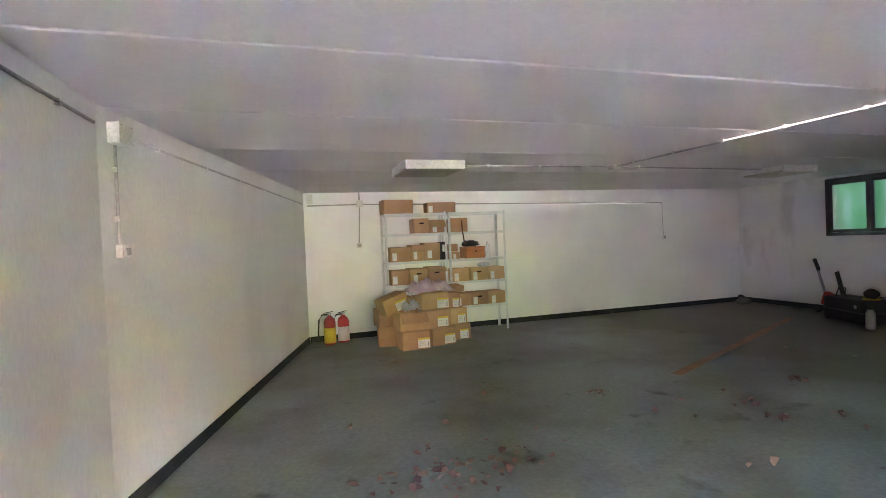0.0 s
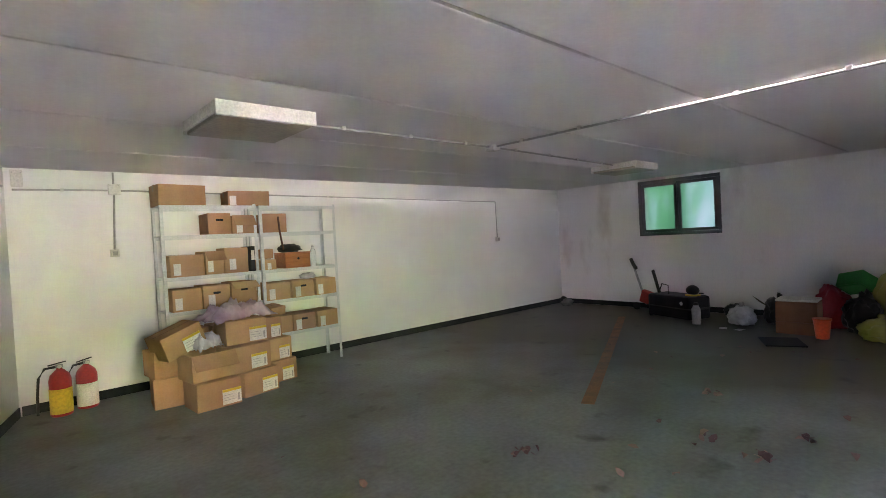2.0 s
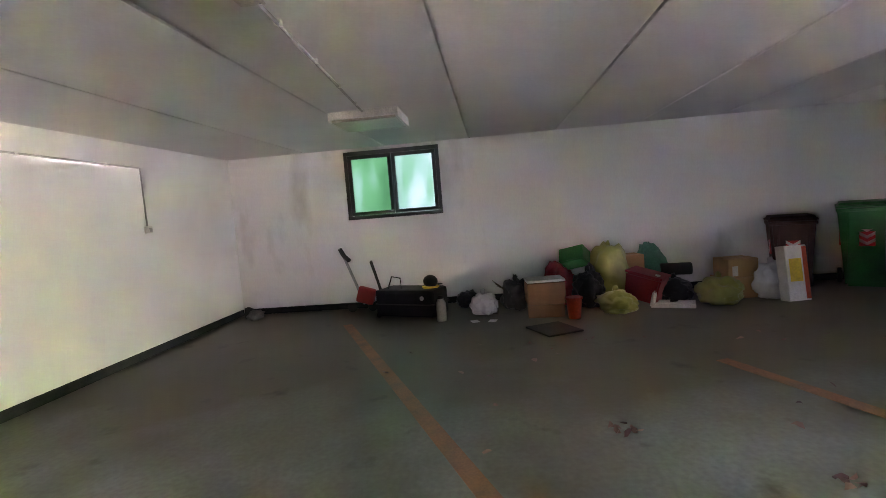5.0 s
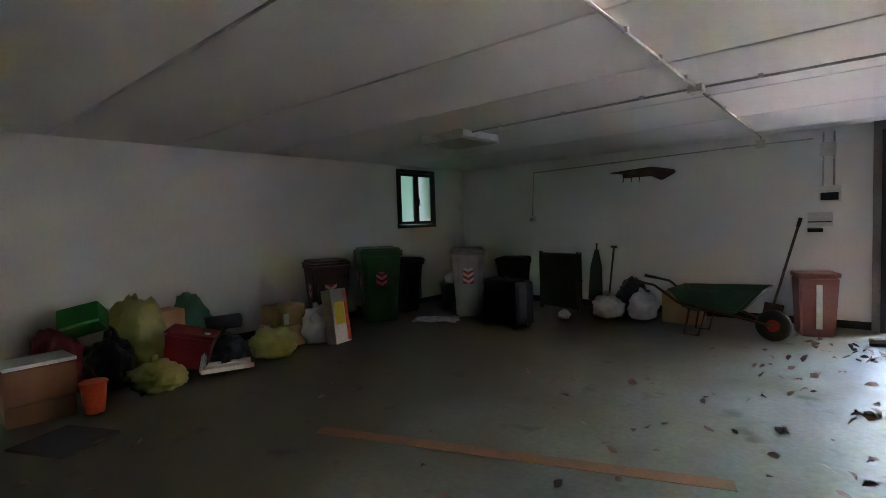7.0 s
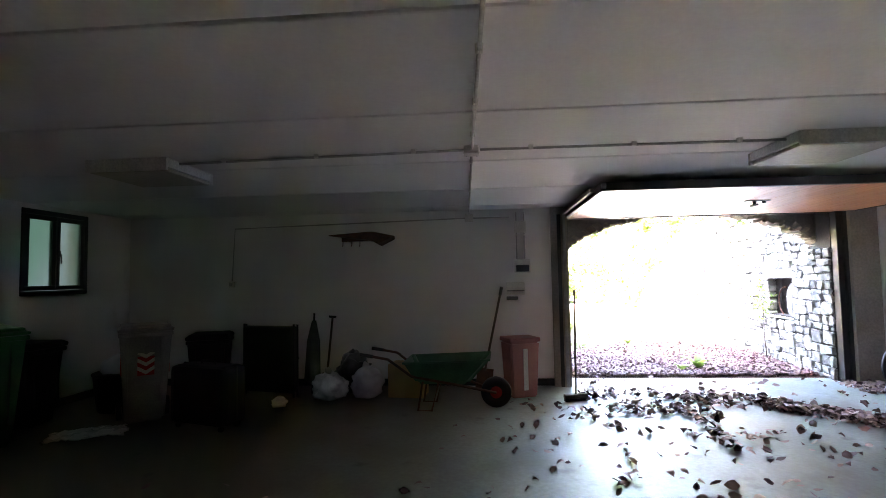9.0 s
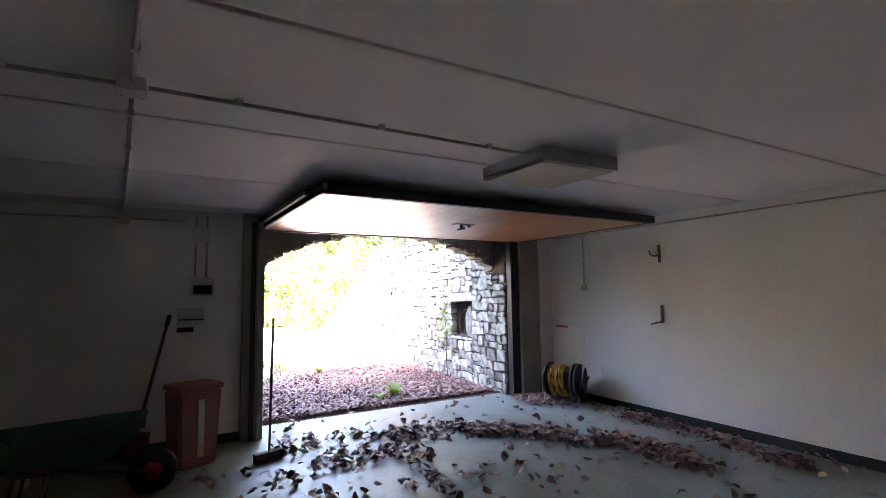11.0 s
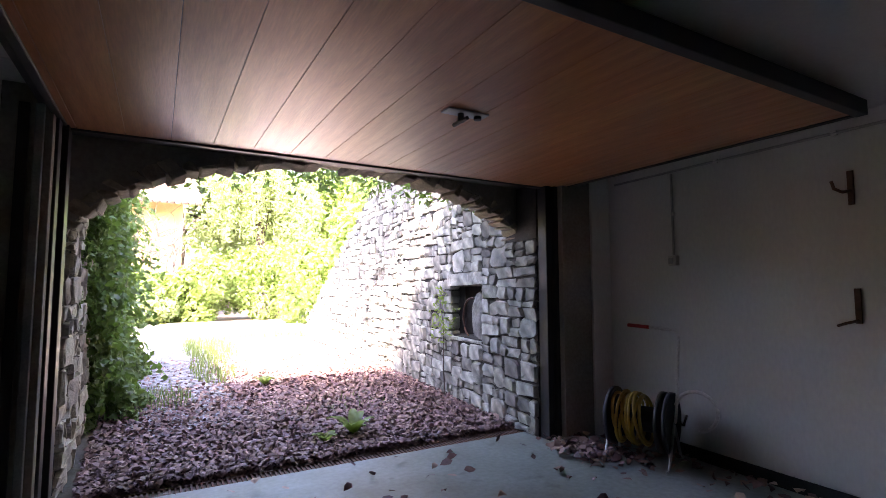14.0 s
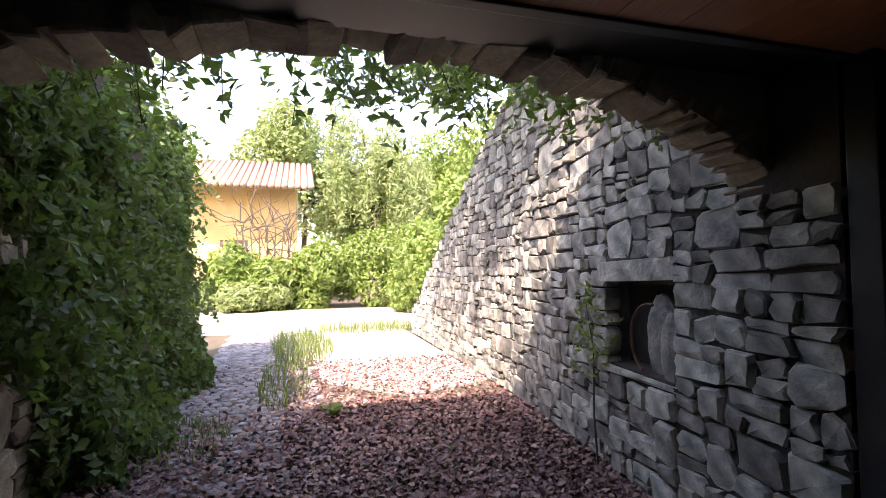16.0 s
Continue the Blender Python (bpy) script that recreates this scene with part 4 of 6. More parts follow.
wheelie_bin(9.24, 0.30, -112, 0.54, 0.60, 1.02, "bin_brown", "brown wheeled bin with warning chevrons, lid shut")
wheelie_bin(9.16, -0.60, -122, 0.62, 0.76, 1.14, "bin_green", "large green wheeled bin with warning chevrons, lid shut")
wheelie_bin(9.32, -1.34, -90, 0.46, 0.46, 0.92, "bin_dark", "dark wheeled bin in the corner behind others", False)
wheelie_bin(8.20, -1.62, -142, 0.52, 0.56, 1.08, "bin_grey", "grey wheeled bin with warning chevrons on its side")
t = wheelie_bin(7.82, -2.32, -160, 0.48, 0.50, 0.90, "bin_dark", "dark wheeled bin against the front wall", False)

# red bin by the door
t = thing("waste_box", "faded red plastic waste box with a white stripe", "waste box", 3.93, -2.86, 0, -160)
part("body", taper(0.34, 0.28, 0.40, 0.34, 0.0, 0.70, 0.02), "bin_red", t)
part("lid", box((-0.21, -0.18, 0.701), (0.21, 0.18, 0.755), 0.015), "bin_red", t)
part("stripe", box((-0.03, 0.165, 0.10), (0.03, 0.175, 0.62), 0.002), "paper", t, "white stripe")
part("stripe", box((-0.03, -0.178, 0.10), (0.03, -0.168, 0.62), 0.002, None, pose(0, 0, 0)), "paper", t, "white stripe")


# ---- things along the window wall ----
def sack(x, y, z, size, seed, material, label, rz=0, name="plastic_sack", rough=0.28, knot=True):
    t = thing(name, label, "plastic bag", x, y, z, rz)
    part("bag", lump(size, seed, rough, freq=1.7, subdiv=4), material, t, smooth=True)
    if knot:
        part("knot", lump((0.08, 0.07, 0.09), seed + 3, 0.5, subdiv=2), material, t, smooth=True).location = (0.02, 0, size[2] * 0.93)
    return t


# folded scooter leaning on the wall
t = thing("folding_scooter", "folded push scooter with a red deck leaning on the wall", "scooter", 9.48, 6.36, 0)
part("stem", tube([(-0.02, -0.04, 0.12), (0.06, 0.12, 0.50), (0.12, 0.26, 0.84)], 0.022, 8), "grey_metal", t)
part("handlebar", tube([(0.02, 0.16, 0.80), (0.12, 0.26, 0.86), (0.16, 0.33, 0.97)], 0.034, 8), "rubber", t)
part("deck", box((-0.06, -0.13, 0.13), (0.06, 0.15, 0.38), 0.04, None, pose(0, 0, 0, 18)), "red_paint", t)
for yy in (-0.16, 0.16):
    part("wheel", lathe([(0.07, -0.015), (0.075, 0), (0.07, 0.015)], 16, None, pose(-0.02, yy, 0.076, 0, 90)), "rubber", t)
t = thing("folding_chair", "black folded garden chair frame standing behind a suitcase", "chair", 9.42, 6.08, 0)
part("back_frame", tube([(0, -0.10, 0.01), (0.0, 0.0, 0.45), (0.02, 0.09, 0.76), (0.08, 0.10, 0.77), (0.08, 0.02, 0.45), (0.08, -0.10, 0.01)], 0.02, 8), "rubber", t)
part("seat", box((-0.02, -0.30, 0.28), (0.14, -0.04, 0.33), 0.02), "rubber", t)

t = thing("suitcase", "black fabric suitcase lying on its side", "suitcase", 8.92, 5.50, 0, 68)
part("body", box((-0.46, -0.23, 0.03), (0.46, 0.23, 0.41), 0.05), "bin_dark", t)
part("zip", box((-0.463, -0.234, 0.20), (0.463, 0.234, 0.22), 0.01), "black_metal", t)
part("badge", lathe([(0.03, 0), (0.03, 0.006)], 16, None, pose(-0.3, 0.2305, 0.30, -90)), "grey_metal", t)
part("pull_handle", tube([(-0.46, -0.12, 0.2), (-0.52, -0.12, 0.22), (-0.52, 0.12, 0.22), (-0.46, 0.12, 0.2)], 0.016, 6), "rubber", t)
for sy in (-0.15, 0.15):
    part("wheel", lathe([(0.035, -0.015), (0.035, 0.015)], 12, None, pose(0.47, sy, 0.036, 90)), "rubber", t)
part("strap", tube([(0.08, 0.12, 0.41), (0.1, 0.1, 0.56), (0.24, 0.1, 0.58), (0.30, 0.12, 0.41)], 0.01, 6), "rubber", t)
t = thing("helmet", "black helmet with a yellow band on a suitcase", "helmet", 8.80, 5.20, 0.413, 20)
part("shell", lump((0.24, 0.20, 0.15), 4, 0.08), "bin_dark", t, smooth=True).location = (0, 0, 0.022)
part("band", lathe([(0.115, 0), (0.118, 0.02)], 20), "yellow", t)
part("peak", box((-0.05, -0.16, 0.03), (0.05, -0.09, 0.04), 0.003), "bin_dark", t)
t = thing("thermos_jug", "chrome vacuum jug beside a black suitcase", "jug", 8.52, 5.05, 0, 10)
part("body", lathe([(0.06, 0), (0.065, 0.02), (0.065, 0.24), (0.04, 0.28), (0.04, 0.30)], 20), "grey_metal", t, smooth=True)
part("lid", lathe([(0.042, 0.3005), (0.045, 0.31), (0.03, 0.34)], 16), "rubber", t)
part("handle", tube([(0.06, 0, 0.25), (0.12, 0, 0.23), (0.12, 0, 0.10), (0.062, 0, 0.07)], 0.01, 6), "rubber", t)
sack(9.36, 4.75, 0, (0.36, 0.3, 0.24), 21, "bag_black", "small black plastic sack by the wall", knot=False)
sack(8.82, 4.49, 0, (0.38, 0.36, 0.28), 11, "bag_clear", "crumpled clear plastic sack on the floor")
for x, y, a in ((8.37, 4.61, 20), (8.35, 4.38, -14)):
    t = tagged(part("paper_sheet", box((-0.07, -0.05, 0.0005), (0.07, 0.05, 0.003), 0.001), "paper"), "loose scrap of white paper on the floor", "paper")
    t.matrix_world = pose(x, y, 0, 0, 0, a)
sack(9.02, 4.04, 0, (0.40, 0.40, 0.42), 12, "bag_black", "full black plastic sack with a spiky neck")
t = thing("twigs", "dry dark twigs sticking out of a sack", "twigs", 8.98, 4.18, 0.28)
for i in range(4):
    part("twig", tube([(0, 0, 0), (-0.03 - 0.02 * i, 0.12 + 0.02 * i, 0.07 + 0.03 * i)], [0.008, 0.003], 5), "bark", t)
carton(8.54, 3.69, 0.0, 0.46, 0.36, 0.16, -92, False, words="flattened brown carton on the floor", group="", material="card_dark")
carton(8.56, 3.69, 0.167, 0.48, 0.38, 0.27, -88, False, words="dark red-brown carton with a pale lid stacked on another", group="", material="card_dark")
tagged(part("foam_board", box((-0.19, -0.24, 0), (0.19, 0.24, 0.03), 0.004), "paper"), "white foam board on a carton", "board").matrix_world = pose(8.56, 3.69, 0.446, 0, 0, 3)
t = thing("plastic_bucket", "bright orange-red plastic bucket on the floor", "bucket", 8.25, 3.37, 0)
part("body", lathe([(0.07, 0), (0.075, 0.01), (0.098, 0.25), (0.103, 0.26), (0.094, 0.26), (0.07, 0.02)], 20), "orange_plastic", t, smooth=True)
part("rim", lathe([(0.104, 0.24), (0.108, 0.245), (0.108, 0.262), (0.104, 0.265)], 20), "orange_plastic", t)
t = tagged(part("floor_mat", box((-0.26, -0.22, 0), (0.26, 0.22, 0.02), 0.006), "rubber"), "dark rubber mat lying on the floor", "mat")
t.matrix_world = pose(7.72, 3.69, 0.002, 0, 0, 25)
sack(9.2, 3.42, 0, (0.5, 0.46, 0.55), 31, "red_fabric", "red plastic sack in the heap by the wall", knot=False)
t = thing("plastic_crate", "bright green plastic crate tipped on the heap", "crate", 9.24, 3.18, 0.54, 60, rx=32, ry=12)
part("base", box((-0.17, -0.12, 0), (0.17, 0.12, 0.02), 0.004), "toy_green", t)
for lo, hi in (((-0.18, -0.13, 0.021), (0.18, -0.115, 0.22)), ((-0.18, 0.115, 0.021), (0.18, 0.13, 0.22)), ((-0.18, -0.114, 0.021), (-0.165, 0.114, 0.22)), ((0.165, -0.114, 0.021), (0.18, 0.114, 0.22))):
    part("side", box(lo, hi, 0.004), "toy_green", t)
part("edge", box((-0.185, -0.14, 0.2205), (0.185, -0.11, 0.24), 0.004), "paper", t, "white trim")
sack(8.94, 3.06, 0, (0.46, 0.42, 0.50), 14, "bag_black", "black plastic sack in the heap")
sack(9.30, 2.70, 0, (0.62, 0.60, 0.80), 15, "bag_yellow", "tall yellow recycling sack leaning on the wall", rough=0.2)
sack(8.48, 2.80, 0, (0.50, 0.44, 0.26), 16, "bag_yellow", "low yellow recycling sack on the floor", 30)
sack(9.46, 2.10, 0.0, (0.46, 0.44, 0.74), 17, "teal", "teal cloth bundle against the wall", name="cloth_bundle", knot=False)
carton(9.36, 2.40, 0.0, 0.3, 0.3, 0.62, 10, False, words="brown carton wedged behind sacks", group="")
t = thing("storage_box", "red plastic storage box tipped in the heap", "storage box", 8.92, 2.36, 0.06, 55, rx=0, ry=-14)
part("body", taper(0.40, 0.32, 0.46, 0.38, 0.0, 0.34, 0.02), "red_fabric", t)
part("rim", box((-0.24, -0.20, 0.341), (0.24, 0.20, 0.37), 0.008), "red_fabric", t)
tagged(part("board_offcut", box((-0.02, -0.02, 0), (0.03, 0.02, 0.42), 0.004), "paper"), "white board offcut leaning on a red box", "board").matrix_world = pose(8.64, 2.33, 0.002, 0, 18, -60)
t = thing("carpet_roll", "black rolled carpet resting on sacks", "carpet roll", 9.2, 1.82, 0.30, 80)
part("roll", lathe([(0.075, -0.2), (0.085, -0.19), (0.085, 0.19), (0.075, 0.2)], 16, None, pose(0, 0, 0.09, 0, 90)), "rubber", t, smooth=True)
sack(8.95, 1.94, 0, (0.52, 0.44, 0.30), 18, "bag_black", "black plastic sack at the end of the heap")
t = thing("tray", "shallow white plastic tray on the floor", "tray", 8.62, 2.07, 0, 70)
part("base", box((-0.26, -0.14, 0), (0.26, 0.14, 0.012), 0.004), "paper", t)
for s in (-1, 1):
    part("lip", box((-0.26, s * 0.14 - 0.008, 0.0125), (0.26, s * 0.14 + 0.008, 0.05), 0.003), "paper", t)
sack(8.62, 1.50, 0, (0.50, 0.50, 0.34), 19, "bag_yellow", "translucent yellow sack slumped on the floor")
carton(9.04, 1.14, 0.0, 0.42, 0.4, 0.27, -86, False, words="plain brown carton under another", group="")
carton(9.02, 1.12, 0.277, 0.40, 0.34, 0.24, -82, True, words="brown carton stacked on another by the wall", group="")
sack(8.84, 0.76, 0, (0.46, 0.44, 0.46), 20, "bag_white", "white and lilac plastic sack by the bins")
t = thing("tall_carton", "tall white and yellow product carton leaning on a bin", "box", 8.53, 0.64, 0, -80, rx=-7)
part("body", box((-0.14, -0.08, 0.0), (0.14, 0.08, 0.68), 0.004), "paper", t)
part("panel", box((-0.10, -0.0832, 0.24), (0.06, -0.0812, 0.52), 0.0005), "yellow", t, "yellow printed panel")
part("edge_print", box((0.08, -0.0832, 0.02), (0.138, -0.0812, 0.66), 0.0005), "orange_plastic", t, "orange printed edge")

# pebble of rubble in the back corner
t = tagged(part("rubble", lump((0.26, 0.2, 0.14), 41, 0.5), "stone", None, "", True), "lump of broken plaster in the corner", "rubble")
t.location = (9.35, 8.02, 0.0)
t = tagged(part("rubble", lump((0.13, 0.16, 0.17), 43, 0.4), "mortar", None, "", True), "dark lump of rubble in the corner", "rubble")
t.location = (9.5, 8.2, 0.0)

# ---- things along the front wall ----
t = thing("laundry_basket", "dark basket with a pale bundle in it", "basket", 8.85, -2.12, 0, 20)
part("body", lathe([(0.24, 0), (0.25, 0.02), (0.30, 0.44), (0.285, 0.44), (0.235, 0.03)], 20), "bin_dark", t, smooth=True)
part("rim", lathe([(0.302, 0.42), (0.312, 0.43), (0.312, 0.455), (0.30, 0.46)], 20), "bin_dark", t)
tagged(part("cloth_bundle", lump((0.44, 0.42, 0.36), 22, 0.2), "bag_white", None, "", True), "pale cloth bundle heaped in a basket", "cloth").location = (8.85, -2.12, 0.33)
sheet(8.45, -1.12, 0.004, 0.7, 0.4, 0.03, 8.0, "bag_clear", "plastic_sheet", "flat crumpled plastic sheet on the floor", "plastic sheet", 30)
t = thing("suitcase", "large black trolley suitcase standing on the floor", "suitcase", 7.34, -1.42, 0, -18)
part("body", box((-0.38, -0.17, 0.05), (0.38, 0.17, 0.66), 0.07), "bin_dark", t)
part("zip", box((-0.384, -0.03, 0.048), (0.384, -0.015, 0.664), 0.006), "black_metal", t)
part("handle", tube([(-0.1, 0, 0.655), (-0.09, 0, 0.695), (0.09, 0, 0.695), (0.1, 0, 0.655)], 0.012, 6), "rubber", t)
for sx in (-0.3, 0.3):
    for sy in (-0.11, 0.11):
        part("wheel", lathe([(0.03, -0.012), (0.03, 0.012)], 12, None, pose(sx, sy, 0.031, 0, 90)), "rubber", t)
t = thing("folding_bed", "folded olive-green camp bed standing against the wall", "camp bed", 7.26, -2.80, 0, -14)
part("canvas", box((-0.40, -0.06, 0.06), (0.40, 0.06, 0.93), 0.03), "olive", t)
for sx in (-0.41, 0.41):
    part("side_tube", tube([(sx, -0.03, 0.005), (sx, -0.03, 0.95), (sx * 0.96, 0.03, 0.96), (sx * 0.96, 0.03, 0.01)], 0.014, 8), "black_metal", t)
part("cross_tube", tube([(-0.39, -0.09, 0.5), (0.39, -0.09, 0.5)], 0.012, 8), "black_metal", t)
t = thing("beach_umbrella", "furled green parasol with dark ends against the wall", "parasol", 6.74, -2.97, 0, 0, rx=5)
part("pole", tube([(0, 0, 0), (0, 0, 1.08)], 0.014, 8), "black_metal", t)
part("canopy", lathe([(0.03, 0.12), (0.11, 0.2), (0.09, 0.7), (0.03, 0.98)], 12), "olive", t)
t = thing("garden_fork", "dark-handled garden fork leaning on the wall", "garden fork", 6.60, -3.12, 0, 0, rx=6, ry=-4)
part("shaft", tube([(0, 0, 0.25), (0, 0, 1.02)], 0.016, 8), "bark", t)
part("grip", tube([(-0.05, 0, 1.02), (0.05, 0, 1.02)], 0.016, 8), "rubber", t)
for dx in (-0.06, -0.02, 0.02, 0.06):
    part("tine", tube([(dx, 0, 0.25), (dx, 0.01, 0.004)], [0.008, 0.004], 6), "rust", t)
sack(6.40, -2.67, 0, (0.44, 0.4, 0.34), 23, "bag_clear", "grey clear plastic sack of rubbish")
sack(6.20, -3.12, 0, (0.46, 0.44, 0.52), 24, "bag_black", "dark plastic sack of rubbish by the wall")
sack(5.94, -2.82, 0, (0.40, 0.36, 0.38), 25, "bag_white", "white plastic sack of rubbish beside the barrow")
sack(6.90, -2.25, 0, (0.18, 0.16, 0.12), 26, "bag_white", "small crumpled white paper ball", knot=False)
carton(5.40, -2.88, 0.0, 0.46, 0.36, 0.42, 174, False, words="worn brown carton behind the wheelbarrow", group="")


def wheelbarrow():
    t = thing("wheelbarrow", "green wheelbarrow with a worn tray and red wheel", "wheelbarrow", 4.88, -2.28, 0, 178)
    b = bmesh.new()
    lo = [(-0.30, -0.20, 0.30), (0.30, -0.20, 0.30), (0.30, 0.20, 0.30), (-0.30, 0.20, 0.30)]
    hi = [(-0.44, -0.31, 0.56), (0.56, -0.31, 0.60), (0.56, 0.31, 0.60), (-0.44, 0.31, 0.56)]
    v0, v1 = [b.verts.new(c) for c in lo], [b.verts.new(c) for c in hi]
    b.faces.new(v0)
    for i in range(4):
        b.faces.new((v0[i], v0[(i + 1) % 4], v1[(i + 1) % 4], v1[i]))
    bmesh.ops.bevel(b, geom=[e for e in b.edges if len(e.link_faces) == 2], offset=0.04, segments=3, affect='EDGES')
    bmesh.ops.solidify(b, geom=b.faces[:], thickness=0.004)
    part("tray", b, "barrow_green", t)
    part("tray_rim", tube([Vector(c) for c in hi], 0.012, 8, closed=True), "barrow_green", t)
    for s in (-1, 1):
        part("handle_bar", tube([(0.62, s * 0.05, 0.18), (0.25, s * 0.20, 0.285), (-0.35, s * 0.24, 0.40), (-0.62, s * 0.27, 0.60), (-0.85, s * 0.27, 0.64)], 0.016, 8), "rust", t)
        part("grip", tube([(-0.80, s * 0.27, 0.632), (-0.95, s * 0.27, 0.655)], 0.021, 8), "rubber", t)
        part("leg", tube([(-0.22, s * 0.20, 0.36), (-0.28, s * 0.22, 0.006), (-0.12, s * 0.22, 0.006), (-0.04, s * 0.20, 0.32)], 0.013, 8), "rust", t)
    w = part("wheel", lathe([(0.11, -0.03), (0.165, -0.04), (0.18, -0.015), (0.18, 0.015), (0.165, 0.04), (0.11, 0.03)], 24, None, pose(0.62, 0, 0.18, 90)), "rubber", t, smooth=True)
    part("rim", lathe([(0.03, -0.035), (0.11, -0.025), (0.11, 0.025), (0.03, 0.035)], 20, None, pose(0.62, 0, 0.18, 90)), "red_paint", w, "red steel wheel rim")


wheelbarrow()
t = thing("shovel", "old shovel with a dark handle leaning on the wall", "shovel", 4.42, -3.12, 0)
part("shaft", tube([(-0.03, -0.04, 0.26), (-0.27, -0.28, 1.30)], 0.016, 8), "bark", t)
part("grip", tube([(-0.265, -0.275, 1.28), (-0.29, -0.30, 1.39)], 0.022, 8), "rubber", t)
part("blade", box((-0.11, -0.006, 0.01), (0.11, 0.006, 0.30), 0.005, None, pose(0, 0, 0, 10, -8)), "rust", t)


def wall_rack():
    """A rusty coat rack on the wall: sloping board and hooks."""
    t = thing("wall_rack", "rusty brown rack with hooks on the white wall", "rack", 6.15, FRONT, 2.11, 180)
    b = bmesh.new()
    prof = [(-0.50, 0.07), (0.18, 0.12), (0.49, 0.05), (0.50, 0.0), (0.3, -0.10), (0.18, -0.03)]
    f = [b.verts.new((x, -0.02, z)) for x, z in prof]
    k = [b.verts.new((x * 0.9, -0.20, z * 0.8 + 0.01)) for x, z in prof]
    n = len(prof)
    b.faces.new(f), b.faces.new(k[::-1])
    for i in range(n):
        b.faces.new((f[i], f[(i + 1) % n], k[(i + 1) % n], k[i]))
    bmesh.ops.recalc_face_normals(b, faces=b.faces[:])
    bmesh.ops.bevel(b, geom=b.edges[:], offset=0.008, segments=1, affect='EDGES')
    part("board", b, "rust", t)
    part("wall_plate", box((-0.3, -0.02, -0.02), (0.3, -0.001, 0.08), 0.003), "rust", t)
    for x in (-0.25, -0.12, 0.0):
        part("hook", tube([(x, -0.12, 0.03), (x, -0.13, -0.08), (x, -0.16, -0.10)], 0.006, 6), "rust", t)


wall_rack()
t = thing("meter_box", "grey electric switch box on the front wall", "switch box", 3.83, FRONT, 1.68, 180)
part("body", box((-0.11, -0.10, -0.09), (0.11, 0, 0.10), 0.008), "white_plastic", t)
part("window_flap", box((-0.09, -0.108, -0.075), (0.09, -0.101, 0.02), 0.004), "bin_dark", t)
t = thing("key_board", "small white wooden shelf with a dark strip", "wall shelf", 3.93, FRONT, 1.34, 180)
part("panel", box((-0.13, -0.015, -0.06), (0.13, 0, 0.12), 0.003), "white_plastic", t)
part("ledge", box((-0.12, -0.08, -0.01), (0.12, -0.0155, 0.004), 0.002), "black_metal", t)
tagged(part("number_plate", box((-0.08, -0.012, -0.025), (0.08, 0, 0.025), 0.003), "bin_dark"), "small dark plate on the wall", "plate").matrix_world = pose(3.98, FRONT, 1.23, 0, 0, 180)
for i, xx in enumerate((3.79, 3.90)):
    conduit("wall_conduit", [(xx, FRONT + 0.015, 2.46), (xx, FRONT + 0.015, 1.79)], "upright conduit down to the switch box", 0.35, (0, -1, 0))
junction_box(3.85, FRONT, 2.24, 180, (0.16, 0.07, 0.16))

# push broom in the doorway
t = thing("push_broom", "long-handled push broom standing by the door post", "broom", 3.28, -2.58, 0, 16, rx=-2)
part("shaft", tube([(0, 0, 0.08), (0, 0, 1.36)], 0.012, 8), "bark", t)
part("head", box((-0.15, -0.035, 0.035), (0.15, 0.035, 0.085), 0.01), "bark", t)
part("bristles", box((-0.145, -0.03, 0.002), (0.145, 0.03, 0.0345), 0.003), "rubber", t)


# ---- hooks and hose reel on the side wall ----
def wall_hook(y, z, up):
    x, yy, a = on_left(y, 0.0)
    t = thing("wall_hook", "rusty steel hook on the side wall" if up else "small bent steel bracket on the side wall", "hook", x, yy, z, a)
    part("plate", box((-0.018, -0.012, -0.10), (0.018, 0, 0.12), 0.003), "rust", t)
    if up:
        part("arm", tube([(0, -0.01, -0.01), (-0.02, -0.07, -0.02), (-0.04, -0.12, 0.0), (-0.05, -0.13, 0.05)], 0.010, 8), "rust", t)
    else:
        part("arm", tube([(0, -0.01, -0.08), (-0.04, -0.10, -0.10), (-0.05, -0.15, -0.11)], 0.009, 8), "rust", t)


wall_hook(-1.43, 2.02, True), wall_hook(-1.43, 1.27, False)


